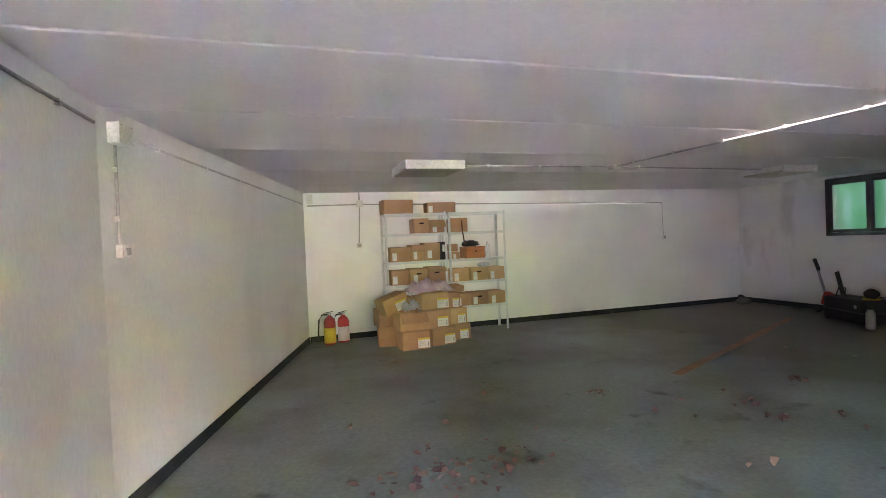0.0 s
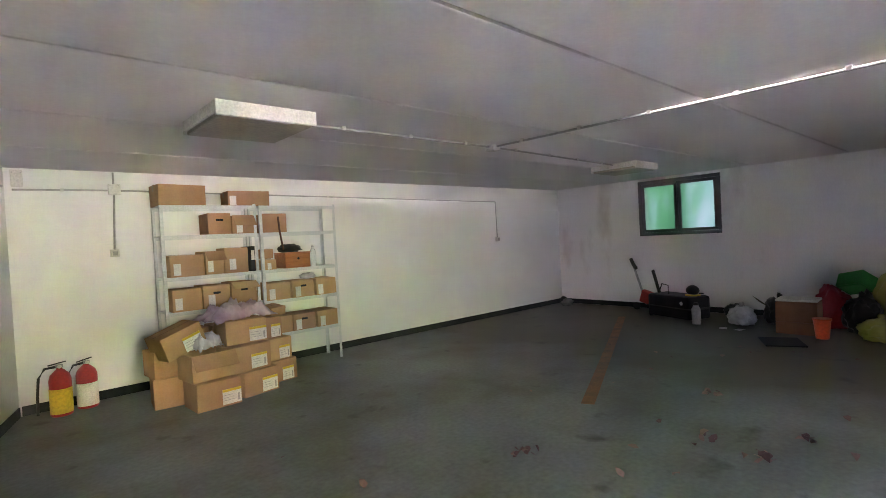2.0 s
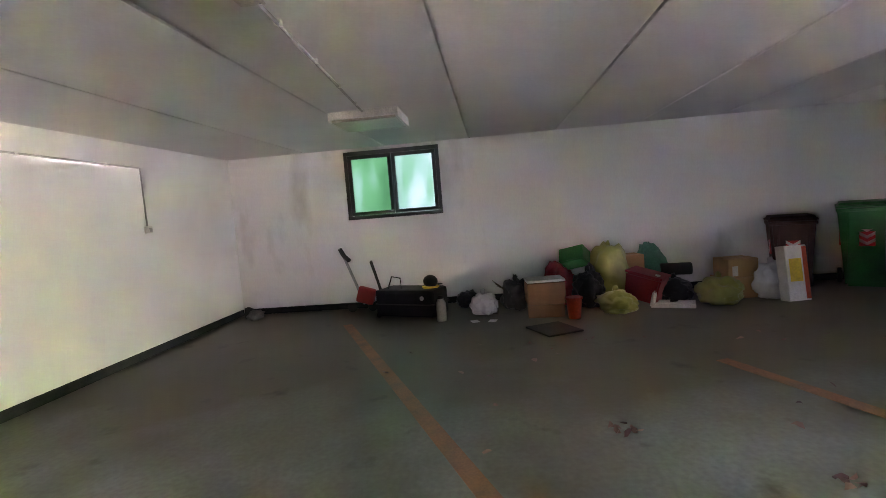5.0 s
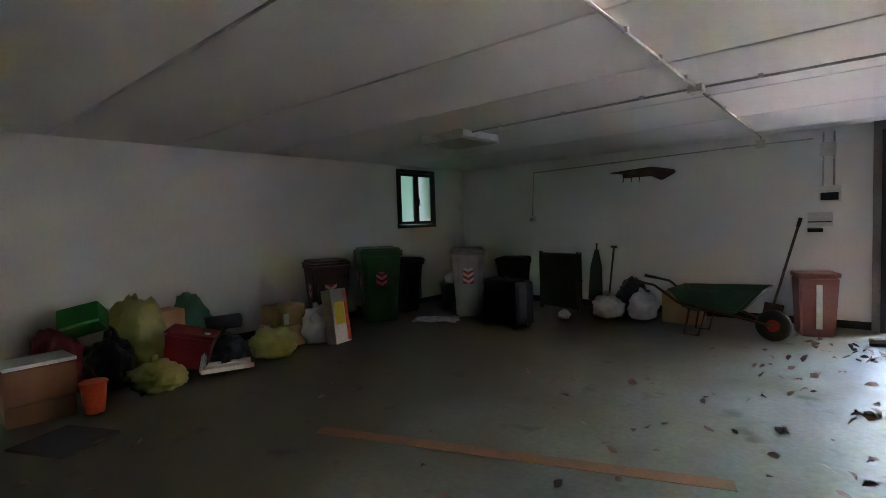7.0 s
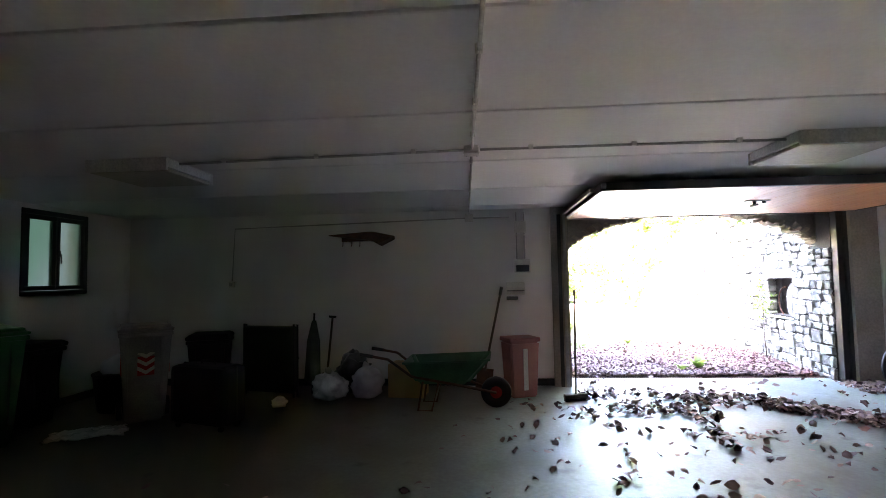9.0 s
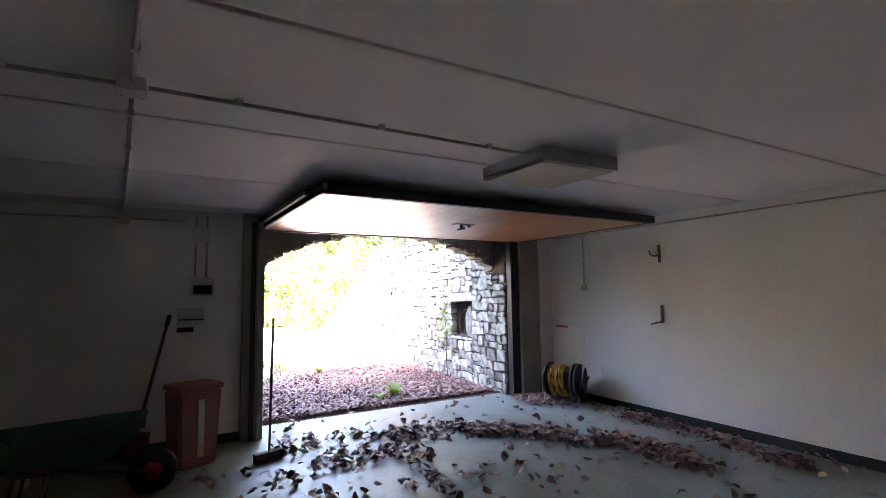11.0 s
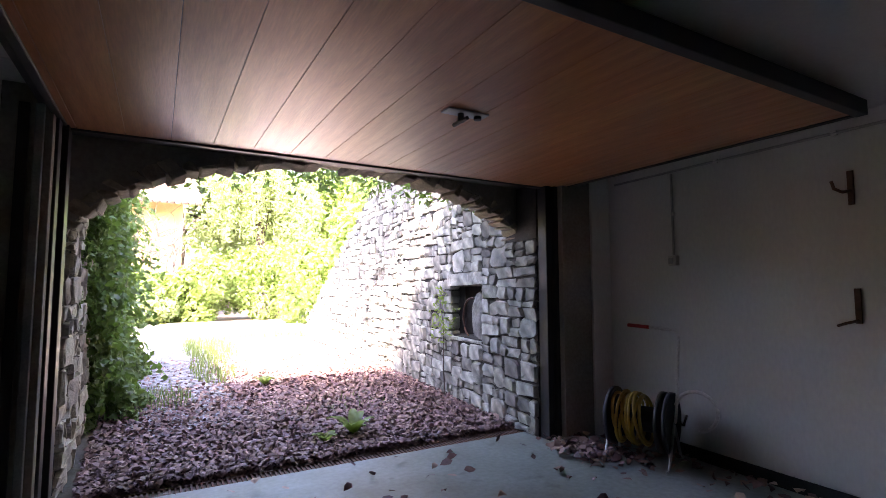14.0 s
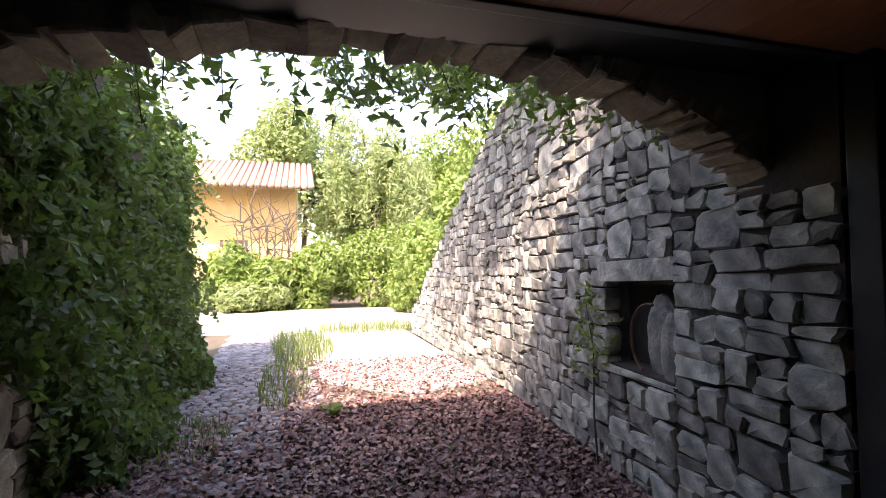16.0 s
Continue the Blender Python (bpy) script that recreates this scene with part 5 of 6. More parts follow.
def hose_reel():
    """A wheel-less hose reel: two black discs, a drum of yellow hose, a bent stand and a pale loose end."""
    t = thing("hose_reel", "garden hose reel with a yellow hose on a metal stand", "hose reel", -0.84, -2.84, 0, -68)
    for sx in (-0.24, -0.18, 0.21):
        part("disc", lathe([(0.05, -0.006), (0.21, -0.008), (0.235, -0.016), (0.235, 0.016), (0.21, 0.008), (0.05, 0.006)], 28, None, pose(sx, 0, 0.33, 0, 90)), "rubber", t, smooth=True)
    part("drum", lathe([(0.10, -0.20), (0.10, 0.20)], 20, None, pose(0, 0, 0.33, 0, 90)), "rubber", t)
    rng = random.Random(14)
    for i in range(9):
        r, x, tilt = 0.175 + rng.uniform(0, 0.035), -0.05 + i * 0.026, rng.uniform(-0.05, 0.05)
        pts = [(x + tilt * math.sin(a), r * math.cos(a), 0.33 + r * math.sin(a)) for a in [2 * math.pi * k / 28 for k in range(28)]]
        part("hose_coil", tube(pts, 0.0135, 6, closed=True), "hose_yellow", t, smooth=True)
    for sx in (-0.26, 0.24):
        part("foot", tube([(sx, -0.24, 0.013), (sx, -0.18, 0.012), (sx, 0.0, 0.33), (sx, 0.18, 0.012), (sx, 0.24, 0.013)], 0.011, 8), "grey_metal", t)
    part("push_handle", tube([(-0.27, 0.0, 0.33), (-0.30, 0.03, 0.60), (-0.33, 0.06, 1.02), (-0.30, 0.06, 1.06), (-0.10, 0.06, 1.08)], 0.011, 8), "white_plastic", t)
    part("grip", tube([(-0.11, 0.06, 1.079), (0.06, 0.06, 1.09)], 0.015, 8), "red_paint", t)
    part("crank", tube([(-0.26, 0, 0.33), (-0.33, 0, 0.33), (-0.33, -0.1, 0.38)], 0.01, 8), "rubber", t)
    pts = [(-0.42 + 0.15 * math.cos(a), -0.02, 0.44 + 0.15 * math.sin(a)) for a in [math.radians(x) for x in range(10, 290, 20)]]
    part("hose_end", tube(pts, 0.0145, 8), "white_plastic", t, "pale end of the hose")
    part("loose_hose", tube([(0.05, -0.20, 0.10), (0.12, -0.33, 0.015), (0.30, -0.40, 0.014), (0.10, -0.46, 0.014), (-0.15, -0.44, 0.014), (-0.28, -0.34, 0.014)], 0.0135, 8), "hose_yellow", t, smooth=True)


hose_reel()


# ---- outdoors: plan of the passage ----
def right_x(y):
    """Face of the right stone wall."""
    return -0.53 + (y + 3.74) * 0.10 if y > -8.2 else -0.976 + (y + 8.2) * 0.026


def right_top(y):
    """Top of the right stone wall: falls away with distance."""
    return 4.3 if y > -6.6 else max(0.25, 4.3 - (-6.6 - y) * 0.36 - max(0, -9.3 - y) * 0.16)


def left_x(y):
    return 3.20 - (y + 4.1) * 0.03


structure("road", box((-40, -24.0, -0.1), (40, -15.8, -0.012)), "gravel", "pale sunlit gravel road across the end", "road")
# outlined like the pool of sun; the pale colour brightens it further
structure("pale_sun_patch", prism([(-1.1, -15.9), (-1.0, -9.0), (0.3, -8.4), (1.3, -9.5), (1.6, -15.9)], -0.08, -0.016), "gravel", "pale gravel patch shaped to the sunlit ground", "ground")


def cobbles():
    """A strip of rounded cobbles on the left of the passage."""
    rng = random.Random(5)
    v, f = [], []
    y = -5.6
    while y > -15.6:
        for k in range(13):
            x = left_x(y) - 0.45 - k * 0.125 + rng.uniform(-0.03, 0.03) + 0.06 * (int(-y * 9) % 2)
            r, h = rng.uniform(0.052, 0.075), rng.uniform(0.010, 0.026)
            a0, sx = rng.uniform(0, 3), rng.uniform(0.8, 1.3)
            i = len(v)
            yy = y + rng.uniform(-0.02, 0.02)
            for rr, zz in ((1.0, -0.03), (0.92, h * 0.7), (0.62, h)):
                v += [(x + r * rr * sx * math.cos(a0 + 1.0472 * q), yy + r * rr * math.sin(a0 + 1.0472 * q), -0.02 + zz) for q in range(6)]
            for ring in range(2):
                for q in range(6):
                    a, b = i + ring * 6 + q, i + ring * 6 + (q + 1) % 6
                    f.append((a, b, b + 6, a + 6))
            f.append(tuple(i + 12 + q for q in range(6)))
        y -= 0.118
    ob = raw_mesh("cobbles", v, f, "cobble", True)
    tagged(ob, "grey rounded cobbles set in the path", "cobbles", kind="stuff")


cobbles()


# ---- fallen leaves ----
def litter(name, n, place, size, label, seed, spread=0.45):
    rng = random.Random(seed)
    pts = []
    while len(pts) < n:
        p = place(rng)
        if p:
            pts.append(p)
    ob = leaf_cloud(name, pts, [(0, 0, 1)] * n, size, "litter", None, 1.5, seed, 0.28, spread, True)
    tagged(ob, label, "leaves", kind="stuff")


def outside_place(rng):
    y = -4.15 - 7.0 * rng.random() ** 1.5
    x = rng.uniform(right_x(y) + 0.02, left_x(y) - 0.1)
    d = 1.0 if x < 1.75 or y > -5.8 else max(0.16, 0.75 - 0.25 * (-5.8 - y))
    if y < -8.2:
        d *= 0.35
    if rng.random() > d:
        return None
    return (x, y, -0.018 + rng.random() ** 2 * 0.05)


DRIFT = [(2.01, -2.73), (1.21, -2.39), (0.66, -1.96), (0.33, -1.51), (0.14, -1.13), (0.02, -0.72), (0.02, -0.22)]
WALL_DRIFT = [(-0.77, -1.78), (-0.89, -1.43), (-0.86, -0.7), (-0.67, 0.06), (-0.65, 0.24)]


def inside_place(rng):
    """Leaves blown in: a drift across the doorway and along the side wall, a loose spread, thinning inwards."""
    k = rng.random()
    if k < 0.62:
        line = DRIFT if k < 0.54 else WALL_DRIFT
        u = rng.random() * (len(line) - 1)
        i = int(u)
        p = Vector(line[i]).lerp(Vector(line[i + 1]), u - i)
        w = (0.10 if k < 0.54 else 0.07) + 0.10 * abs(noise.noise(Vector((p.x * 2.2, p.y * 2.2, 1))))
        x, y = p.x + rng.gauss(0, w), p.y + rng.gauss(0, w)
        if noise.noise(Vector((x * 2.6, y * 2.6, 3))) < -0.28:
            return None
    elif k < 0.88:
        x, y = rng.gauss(2.6, 0.65), rng.gauss(-1.9, 0.9)
        if noise.noise(Vector((x * 1.6, y * 1.6, 8))) < 0.02:
            return None
    elif k < 0.92:
        x, y = rng.uniform(-0.8, 3.4), rng.uniform(-3.9, 0.4)
    else:
        x, y = (-1.15 + abs(rng.gauss(0, 0.2)), rng.uniform(-3.3, 0.6)) if k < 0.95 else (rng.gauss(-0.62, 0.16), rng.gauss(-3.2, 0.22))
    if y < -3.92 or y > 1.2 or x < on_left(y)[0] + 0.05 or (x > 3.1 and y < -3.1) or x > 4.3:
        return None
    return (x, y, 0.012 + rng.random() ** 2 * 0.035)


def far_place(rng):
    """Single leaves and crumbs deeper in the garage."""
    x, y = (rng.gauss(3.6, 0.9), rng.gauss(0.6, 1.0)) if rng.random() < 0.55 else (rng.uniform(0, 7.5), rng.uniform(0, 5.5))
    if rng.random() < 0.35:
        x, y = rng.gauss(1.15, 0.35), rng.gauss(3.0, 0.18)
    if x < on_left(y)[0] + 0.1 or x > 9 or y < -3 or y > 7:
        return None
    return (x, y, 0.012)


litter("fallen_leaves", 32000, outside_place, 0.037, "thick layer of brown and purple fallen leaves", 3)
litter("fallen_leaves", 3400, inside_place, 0.058, "dry brown leaves blown in over the garage floor", 4, 0.42)
litter("fallen_leaves", 230, far_place, 0.045, "scattered dry leaf crumbs on the garage floor", 5, 0.32)


def clump_place(rng):
    """Small clumps of crumpled leaves on the open floor."""
    x, y = ((4.08, 3.21), (4.41, 2.72), (3.98, 2.84), (3.01, 4.06), (5.09, 3.56))[rng.randrange(5)]
    return (x + rng.gauss(0, 0.05), y + rng.gauss(0, 0.05), 0.012 + rng.random() * 0.02)


litter("fallen_leaves", 45, clump_place, 0.045, "small clumps of crumpled pale leaves on the floor", 6, 0.6)


# ---- plants ----
def blades(name, cx, cy, rx, ry, n, h, seed, parent=None, z=-0.02, material="grass", wide=0.006):
    """A tuft of bent grass blades."""
    rng = np.random.default_rng(seed)
    a, r = rng.uniform(0, 6.28, n), np.sqrt(rng.uniform(0, 1, n))
    x, y = cx + rx * r * np.cos(a), cy + ry * r * np.sin(a)
    hh = h * rng.uniform(0.4, 1.1, n)
    d = rng.uniform(0, 6.28, n)
    lean = hh * rng.uniform(0.1, 0.9, n)
    w = wide * rng.uniform(0.6, 1.3, n)
    dx, dy = np.cos(d), np.sin(d)
    v = np.stack([np.stack([x - dy * w, y + dx * w, np.full(n, z)], 1), np.stack([x + dy * w, y - dx * w, np.full(n, z)], 1),
                  np.stack([x + dx * lean * 0.35 + dy * w * 0.7, y + dy * lean * 0.35 - dx * w * 0.7, z + hh * 0.6], 1),
                  np.stack([x + dx * lean * 0.35 - dy * w * 0.7, y + dy * lean * 0.35 + dx * w * 0.7, z + hh * 0.6], 1),
                  np.stack([x + dx * lean, y + dy * lean, z + hh], 1)], 1).reshape(-1, 3)
    f = [q for i in range(n) for q in ((5 * i, 5 * i + 1, 5 * i + 2, 5 * i + 3), (5 * i + 3, 5 * i + 2, 5 * i + 4))]
    ob = raw_mesh(name, v.tolist(), f, material)
    ob.parent = parent
    return ob


tagged(blades("grass", 1.80, -9.6, 0.34, 1.6, 420, 0.24, 1), "strip of tall yellowing grass between path and gravel", "grass", kind="stuff")
tagged(blades("grass", 1.55, -12.8, 0.60, 2.2, 900, 0.42, 2), "tall seeding grass on the strip beside the path", "grass", kind="stuff")
tagged(blades("grass", 2.7, -7.2, 0.5, 0.7, 350, 0.18, 3), "sparse low grass at the foot of the hedge", "grass", kind="stuff")
tagged(blades("grass", -0.2, -15.6, 1.3, 0.7, 800, 0.42, 6), "sunlit grass at the end of the stone wall", "grass", kind="stuff")
tagged(blades("grass", 0.9, -6.0, 0.8, 0.5, 80, 0.12, 8), "thin weeds among the leaves", "grass", kind="stuff")


def weed(x, y, h, n, seed, label):
    """A broad-leaved weed by the threshold."""
    t = thing("weed", label, "plant", x, y, -0.02)
    rng = random.Random(seed)
    for i in range(n):
        a, l = 6.28 * i / n + rng.uniform(-0.3, 0.3), h * rng.uniform(0.7, 1.2)
        b = bmesh.new()
        prev = None
        for k in range(6):
            s = k / 5
            w = 0.045 * math.sin(math.pi * min(1, s * 0.9 + 0.08)) + 0.002
            r, z = l * 0.75 * s, l * (1.3 * s - 0.75 * s * s)
            c = Vector((r * math.cos(a), r * math.sin(a), z + 0.01))
            u = Vector((-math.sin(a), math.cos(a), 0)) * w
            q = (b.verts.new(c - u + Vector((0, 0, 0.012))), b.verts.new(c), b.verts.new(c + u + Vector((0, 0, 0.012))))
            if prev:
                b.faces.new((prev[0], prev[1], q[1], q[0])), b.faces.new((prev[1], prev[2], q[2], q[1]))
            prev = q
        part("leaf", b, "leaf_mid", t, smooth=True)


weed(0.98, -4.66, 0.30, 11, 1, "broad-leaved green weed growing by the threshold drain")
weed(1.28, -4.55, 0.16, 7, 2, "small broad-leaved weed beside the threshold")
weed(1.25, -7.69, 0.22, 8, 3, "small green weed among fallen leaves")


def shell_points(rng, n, fn):
    pts, nrm = [], []
    for _ in range(n):
        p, q = fn(rng)
        pts.append(p)
        nrm.append(q)
    return pts, nrm


def hedge():
    """Ivy that hangs over the left wall in a thick uneven curtain."""
    t = thing("ivy_hedge", "dense dark ivy hanging over a stone wall", "ivy", 3.6, -8, 0)

    def place(rng):
        y = -4.95 - 6.3 * rng.random() ** 1.1
        bulge = 0.28 + 0.14 * noise.noise(Vector((y * 0.9, 0, 1)))
        z = rng.uniform(0.0, 3.5) + 0.2 * noise.noise(Vector((y * 2, 2, 2)))
        low = 1.25 if y > -5.95 else 0.0
        if z < low * (0.85 + 0.4 * noise.noise(Vector((y * 4, 7, 0)))):
            z += 1.2
        k = 0.26 * noise.noise(Vector((y * 1.3, z * 1.1, 3))) + 0.12 * noise.noise(Vector((y * 5, z * 5, 9)))
        foot = 0.55 * max(0, 0.75 - z) if y < -6.3 else 0
        end = 0.22 * max(0, y + 5.5)
        x = left_x(y) + 0.18 - bulge - k - foot + end + rng.random() ** 2 * 0.3
        return (x - 3.6, y + 8, z), (-1, 0.25, 0.35)
    rng = random.Random(8)
    pts, nrm = shell_points(rng, 56000, place)
    for s in range(260):
        y = rng.uniform(-10.9, -5.4)
        p = Vector((left_x(y) - 0.20 - 3.6, y + 8, rng.uniform(0.5, 3.6)))
        step = Vector((rng.uniform(-0.5, 0.1), rng.uniform(-0.5, 0.3), rng.uniform(-0.9, 0.2))).normalized() * 0.03
        for k in range(rng.randint(8, 20)):
            p = p + step + Vector((0, 0, -0.002 * k))
            pts.append((p.x + rng.gauss(0, 0.015), p.y + rng.gauss(0, 0.015), max(0.02, p.z + rng.gauss(0, 0.015))))
            nrm.append((-0.5, 0.3, 0.7))
    leaf_cloud("leaves", pts, nrm, 0.058, "leaf_dark", t, 1.5, 8, 0.2, 0.75)
    # unseen solid block added behind the leaves to throw shade on the path
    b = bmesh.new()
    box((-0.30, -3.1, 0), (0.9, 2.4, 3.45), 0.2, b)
    part("shade_block", b, "bark", t)


hedge()


def overhang():
    """Ivy strands hanging from the top of the arch outside."""
    t = thing("ivy_overhang", "ivy strands with dark leaves hanging over the arch", "ivy", 1.2, -4.55, 2.5)
    rng = random.Random(12)
    pts, nrm = [], []
    for s in range(230):
        x = rng.uniform(-1.7, 2.1)
        y = rng.uniform(-1.1, 0.1)
        dense = 1.0 if x > 0.9 else 0.55 if x > -0.2 else 0.8
        if rng.random() > dense:
            continue
        top, l = rng.uniform(0.1, 0.55) + 0.15 * abs(y), rng.uniform(0.15, 0.62) * (0.8 + 0.6 * noise.noise(Vector((x * 2, y * 2, 0))))
        dx, dy = rng.uniform(-0.2, 0.2), rng.uniform(-0.2, 0.2)
        line = [Vector((x + dx * k / 4, y + dy * k / 4, top - l * k / 4 + 0.02 * rng.random())) for k in range(5)]
        if s % 3 == 0:
            part("stem", tube(line, 0.003, 4), "bark", t)
        for k in range(int(10 + l * 26)):
            p = line[0].lerp(line[-1], rng.random())
            pts.append(tuple(p + Vector((rng.gauss(0, 0.04), rng.gauss(0, 0.04), rng.gauss(0, 0.02)))))
            nrm.append((0, 0.4, 0.6))
    leaf_cloud("leaves", pts, nrm, 0.036, "leaf_dark", t, 2.3, 12, 0.2, 0.9)


overhang()


def crown_points(rng, blobs, n):
    """Leaves in clumps over several uneven lobes."""
    pts, nrm = [], []
    while len(pts) < n:
        cx, cy, cz, rx, ry, rz = blobs[int(rng.random() * len(blobs))]
        u = Vector((rng.gauss(0, 1), rng.gauss(0, 1), rng.gauss(0, 1))).normalized()
        k = 1 + 0.28 * noise.fractal(u * 2.2 + Vector((cx, cy, cz)), 0.6, 2, 3)
        if noise.noise(u * 5 + Vector((cz, cx, cy))) < -0.22:
            continue
        r = k * (1 - 0.3 * rng.random() ** 2)
        pts.append((cx + u.x * rx * r, cy + u.y * ry * r, max(0.02, cz + u.z * rz * r)))
        nrm.append((u.x, u.y, u.z + 0.4))
    return pts, nrm


def shrub(name, label, x, y, blobs, n, size, material, seed, stretch=1.8, category="shrub", trunk=0.0):
    t = thing(name, label, category, x, y, -0.02)
    rng = random.Random(seed)
    pts, nrm = crown_points(rng, blobs, n)
    leaf_cloud("crown", pts, nrm, size, material, t, stretch, seed, 0.2, 0.8)
    if trunk:
        b = tube([(0, 0, 0), (0.1, 0, trunk * 0.35), (-0.05, 0.1, trunk * 0.7), (0.05, 0, trunk)], [0.28, 0.2, 0.15, 0.08], 10)
        part("trunk", b, "bark", t)
        for k in range(7):
            cx, cy, cz, *_ = blobs[k % len(blobs)]
            z0 = trunk * rng.uniform(0.35, 0.8)
            part("limb", tube([(0, 0, z0), (cx * 0.4, cy * 0.4, z0 + (cz - z0) * 0.6), (cx * 0.9, cy * 0.9, cz)], [0.11, 0.07, 0.03], 6), "bark", t)
    else:
        for k in range(6):
            cx, cy, cz, *_ = blobs[k % len(blobs)]
            part("stem", tube([(cx * 0.5, cy * 0.5, 0), (cx * 0.8, cy * 0.8, cz * 0.6), (cx, cy, cz)], [0.03, 0.02, 0.008], 5), "bark", t)
    return t


def lobes(seed, n, wx, wy, z0, z1, r0, r1):
    rng = random.Random(seed)
    return [(rng.uniform(-wx, wx), rng.uniform(-wy, wy), rng.uniform(z0, z1), *(rng.uniform(r0, r1) for _ in range(3))) for _ in range(n)]


shrub("shrub", "large sunlit green shrub beyond the gravel road", 2.6, -24.5, lobes(1, 12, 2.6, 0.8, 0.5, 2.3, 0.7, 1.2), 17000, 0.10, "leaf_mid", 21, 3.0)
shrub("shrub", "tall leafy green shrub behind the road", -1.2, -25.2, lobes(12, 12, 2.4, 0.9, 0.8, 3.3, 0.7, 1.3), 15000, 0.10, "leaf_mid", 22)
shrub("shrub", "overgrown green shrub at the end of the stone wall", -3.6, -19.5, lobes(3, 11, 1.6, 2.0, 0.6, 2.9, 0.7, 1.2), 15000, 0.11, "leaf_mid", 23)
shrub("shrub", "green shrub growing over the bank above the wall", -3.0, -11.6, lobes(4, 12, 0.8, 3.0, 2.0, 4.2, 0.6, 1.0), 17000, 0.085, "leaf_mid", 24)
shrub("shrub", "low bright weeds beyond the gravel road", 5.4, -23.6, lobes(5, 7, 3.0, 0.5, 0.2, 0.7, 0.5, 0.8), 8000, 0.09, "leaf_light", 25, 3.2)
shrub("shrub", "bushy hedge continuing along the lane", 6.6, -15.5, lobes(6, 9, 0.9, 3.2, 0.6, 2.6, 0.8, 1.2), 14000, 0.085, "leaf_mid", 26)
shrub("tree", "broad green tree behind the yellow house", 1.2, -39, lobes(7, 14, 3.6, 2.5, 6.0, 11.5, 1.6, 2.6), 17000, 0.2, "leaf_light", 27, 1.8, "tree", 9.0)
shrub("tree", "tall green tree far behind the road", -8.5, -38, lobes(8, 14, 3.6, 2.5, 4.0, 10.5, 1.8, 2.8), 15000, 0.22, "leaf_mid", 28, 1.8, "tree", 9.0)
shrub("tree", "green tree beside the house", 11.5, -36, lobes(9, 12, 3.6, 2.5, 4.0, 8.0, 1.6, 2.6), 12000, 0.2, "leaf_mid", 29, 1.8, "tree", 7.0)


def willow():
    """Weeping willow: strands of narrow leaves falling from high limbs."""
    t = thing("willow_tree", "pale weeping willow with hanging strands behind shrubs", "tree", -2.9, -33, -0.02)
    rng = random.Random(31)
    part("trunk", tube([(0, 0, 0), (0.2, 0, 3), (-0.1, 0, 6), (0.1, 0, 9.4)], [0.4, 0.3, 0.22, 0.1], 10), "bark", t)
    pts, nrm = [], []
    for k in range(14):
        a = rng.uniform(0, 6.28)
        e = Vector((math.cos(a) * rng.uniform(1.2, 2.8), math.sin(a) * rng.uniform(1.0, 2.2), rng.uniform(7.5, 10.8)))
        part("limb", tube([(0, 0, 4.5), (e.x * 0.4, e.y * 0.4, e.z - 0.8), e], [0.12, 0.08, 0.03], 6), "bark", t)
        for s in range(26):
            p = e + Vector((rng.gauss(0, 0.7), rng.gauss(0, 0.7), rng.gauss(0, 0.4)))
            l = rng.uniform(1.5, 4.5)
            for q in range(int(l * 14)):
                u = rng.random()
                pts.append((p.x + rng.gauss(0, 0.16), p.y + rng.gauss(0, 0.16), p.z - l * u))
                nrm.append((rng.gauss(0, 1), rng.gauss(0, 1), 0.1))
    leaf_cloud("foliage", pts, nrm, 0.10, "leaf_light", t, 3.6, 31, 0.15, 0.5)


willow()


def bare_bush():
    """A tangle of dry branches in front of the house."""
    t = thing("dry_shrub", "tangle of bare dry branches before the house", "shrub", 3.0, -26.0, -0.02)
    rng = random.Random(41)
    for i in range(7):
        x = -1.1 + 0.36 * i
        part("stem", tube([(x * 0.4, 0, 0), (x * 0.8, rng.uniform(-0.1, 0.1), 1.8), (x, 0, 3.6)], [0.05, 0.04, 0.02], 5), "bark", t)
    for i in range(70):
        p = Vector((rng.uniform(-1.3, 1.2), rng.uniform(-0.3, 0.3), rng.uniform(1.0, 4.0)))
        pts = [p.copy()]
        d = Vector((rng.uniform(-1, 1), rng.uniform(-0.4, 0.4), rng.uniform(0.2, 1.2))).normalized()
        for k in range(5):
            d = (d + Vector((rng.gauss(0, 0.35), rng.gauss(0, 0.2), rng.gauss(-0.05, 0.3)))).normalized()
            p = p + d * 0.45
            pts.append(p.copy())
        part("branch", tube(pts, [0.03, 0.026, 0.022, 0.018, 0.013, 0.007], 4), "bark", t)


bare_bush()


def reaching_branches():
    """Branches that reach from the bank over the top of the stone wall."""
    t = thing("overhanging_bush", "leafy branches reaching from the bank over the stone wall", "bush", -2.3, -7.0, 1.2)
    rng = random.Random(61)
    pts, nrm = [], []
    for k in range(48):
        e = Vector((rng.uniform(1.3, 2.7), rng.uniform(-2.8, 2.1), rng.uniform(2.9, 3.7)))
        part("branch", tube([(rng.uniform(-0.2, 0.2), e.y * 0.5, 0), (0.3, e.y * 0.7, 2.6), (e.x * 0.7, e.y * 0.9, 3.6), e], [0.04, 0.03, 0.015, 0.005], 5), "bark", t)
        for q in range(150):
            p = Vector((e.x * 0.7, e.y * 0.9, 3.6)).lerp(e, rng.uniform(0, 1.1))
            pts.append(tuple(p + Vector((rng.gauss(0, 0.16), rng.gauss(0, 0.16), rng.gauss(0, 0.12)))))
            nrm.append((0.2, 0.3, 0.8))
    leaf_cloud("leaves", pts, nrm, 0.075, "leaf_dark", t, 1.9, 61, 0.2, 0.8)


reaching_branches()


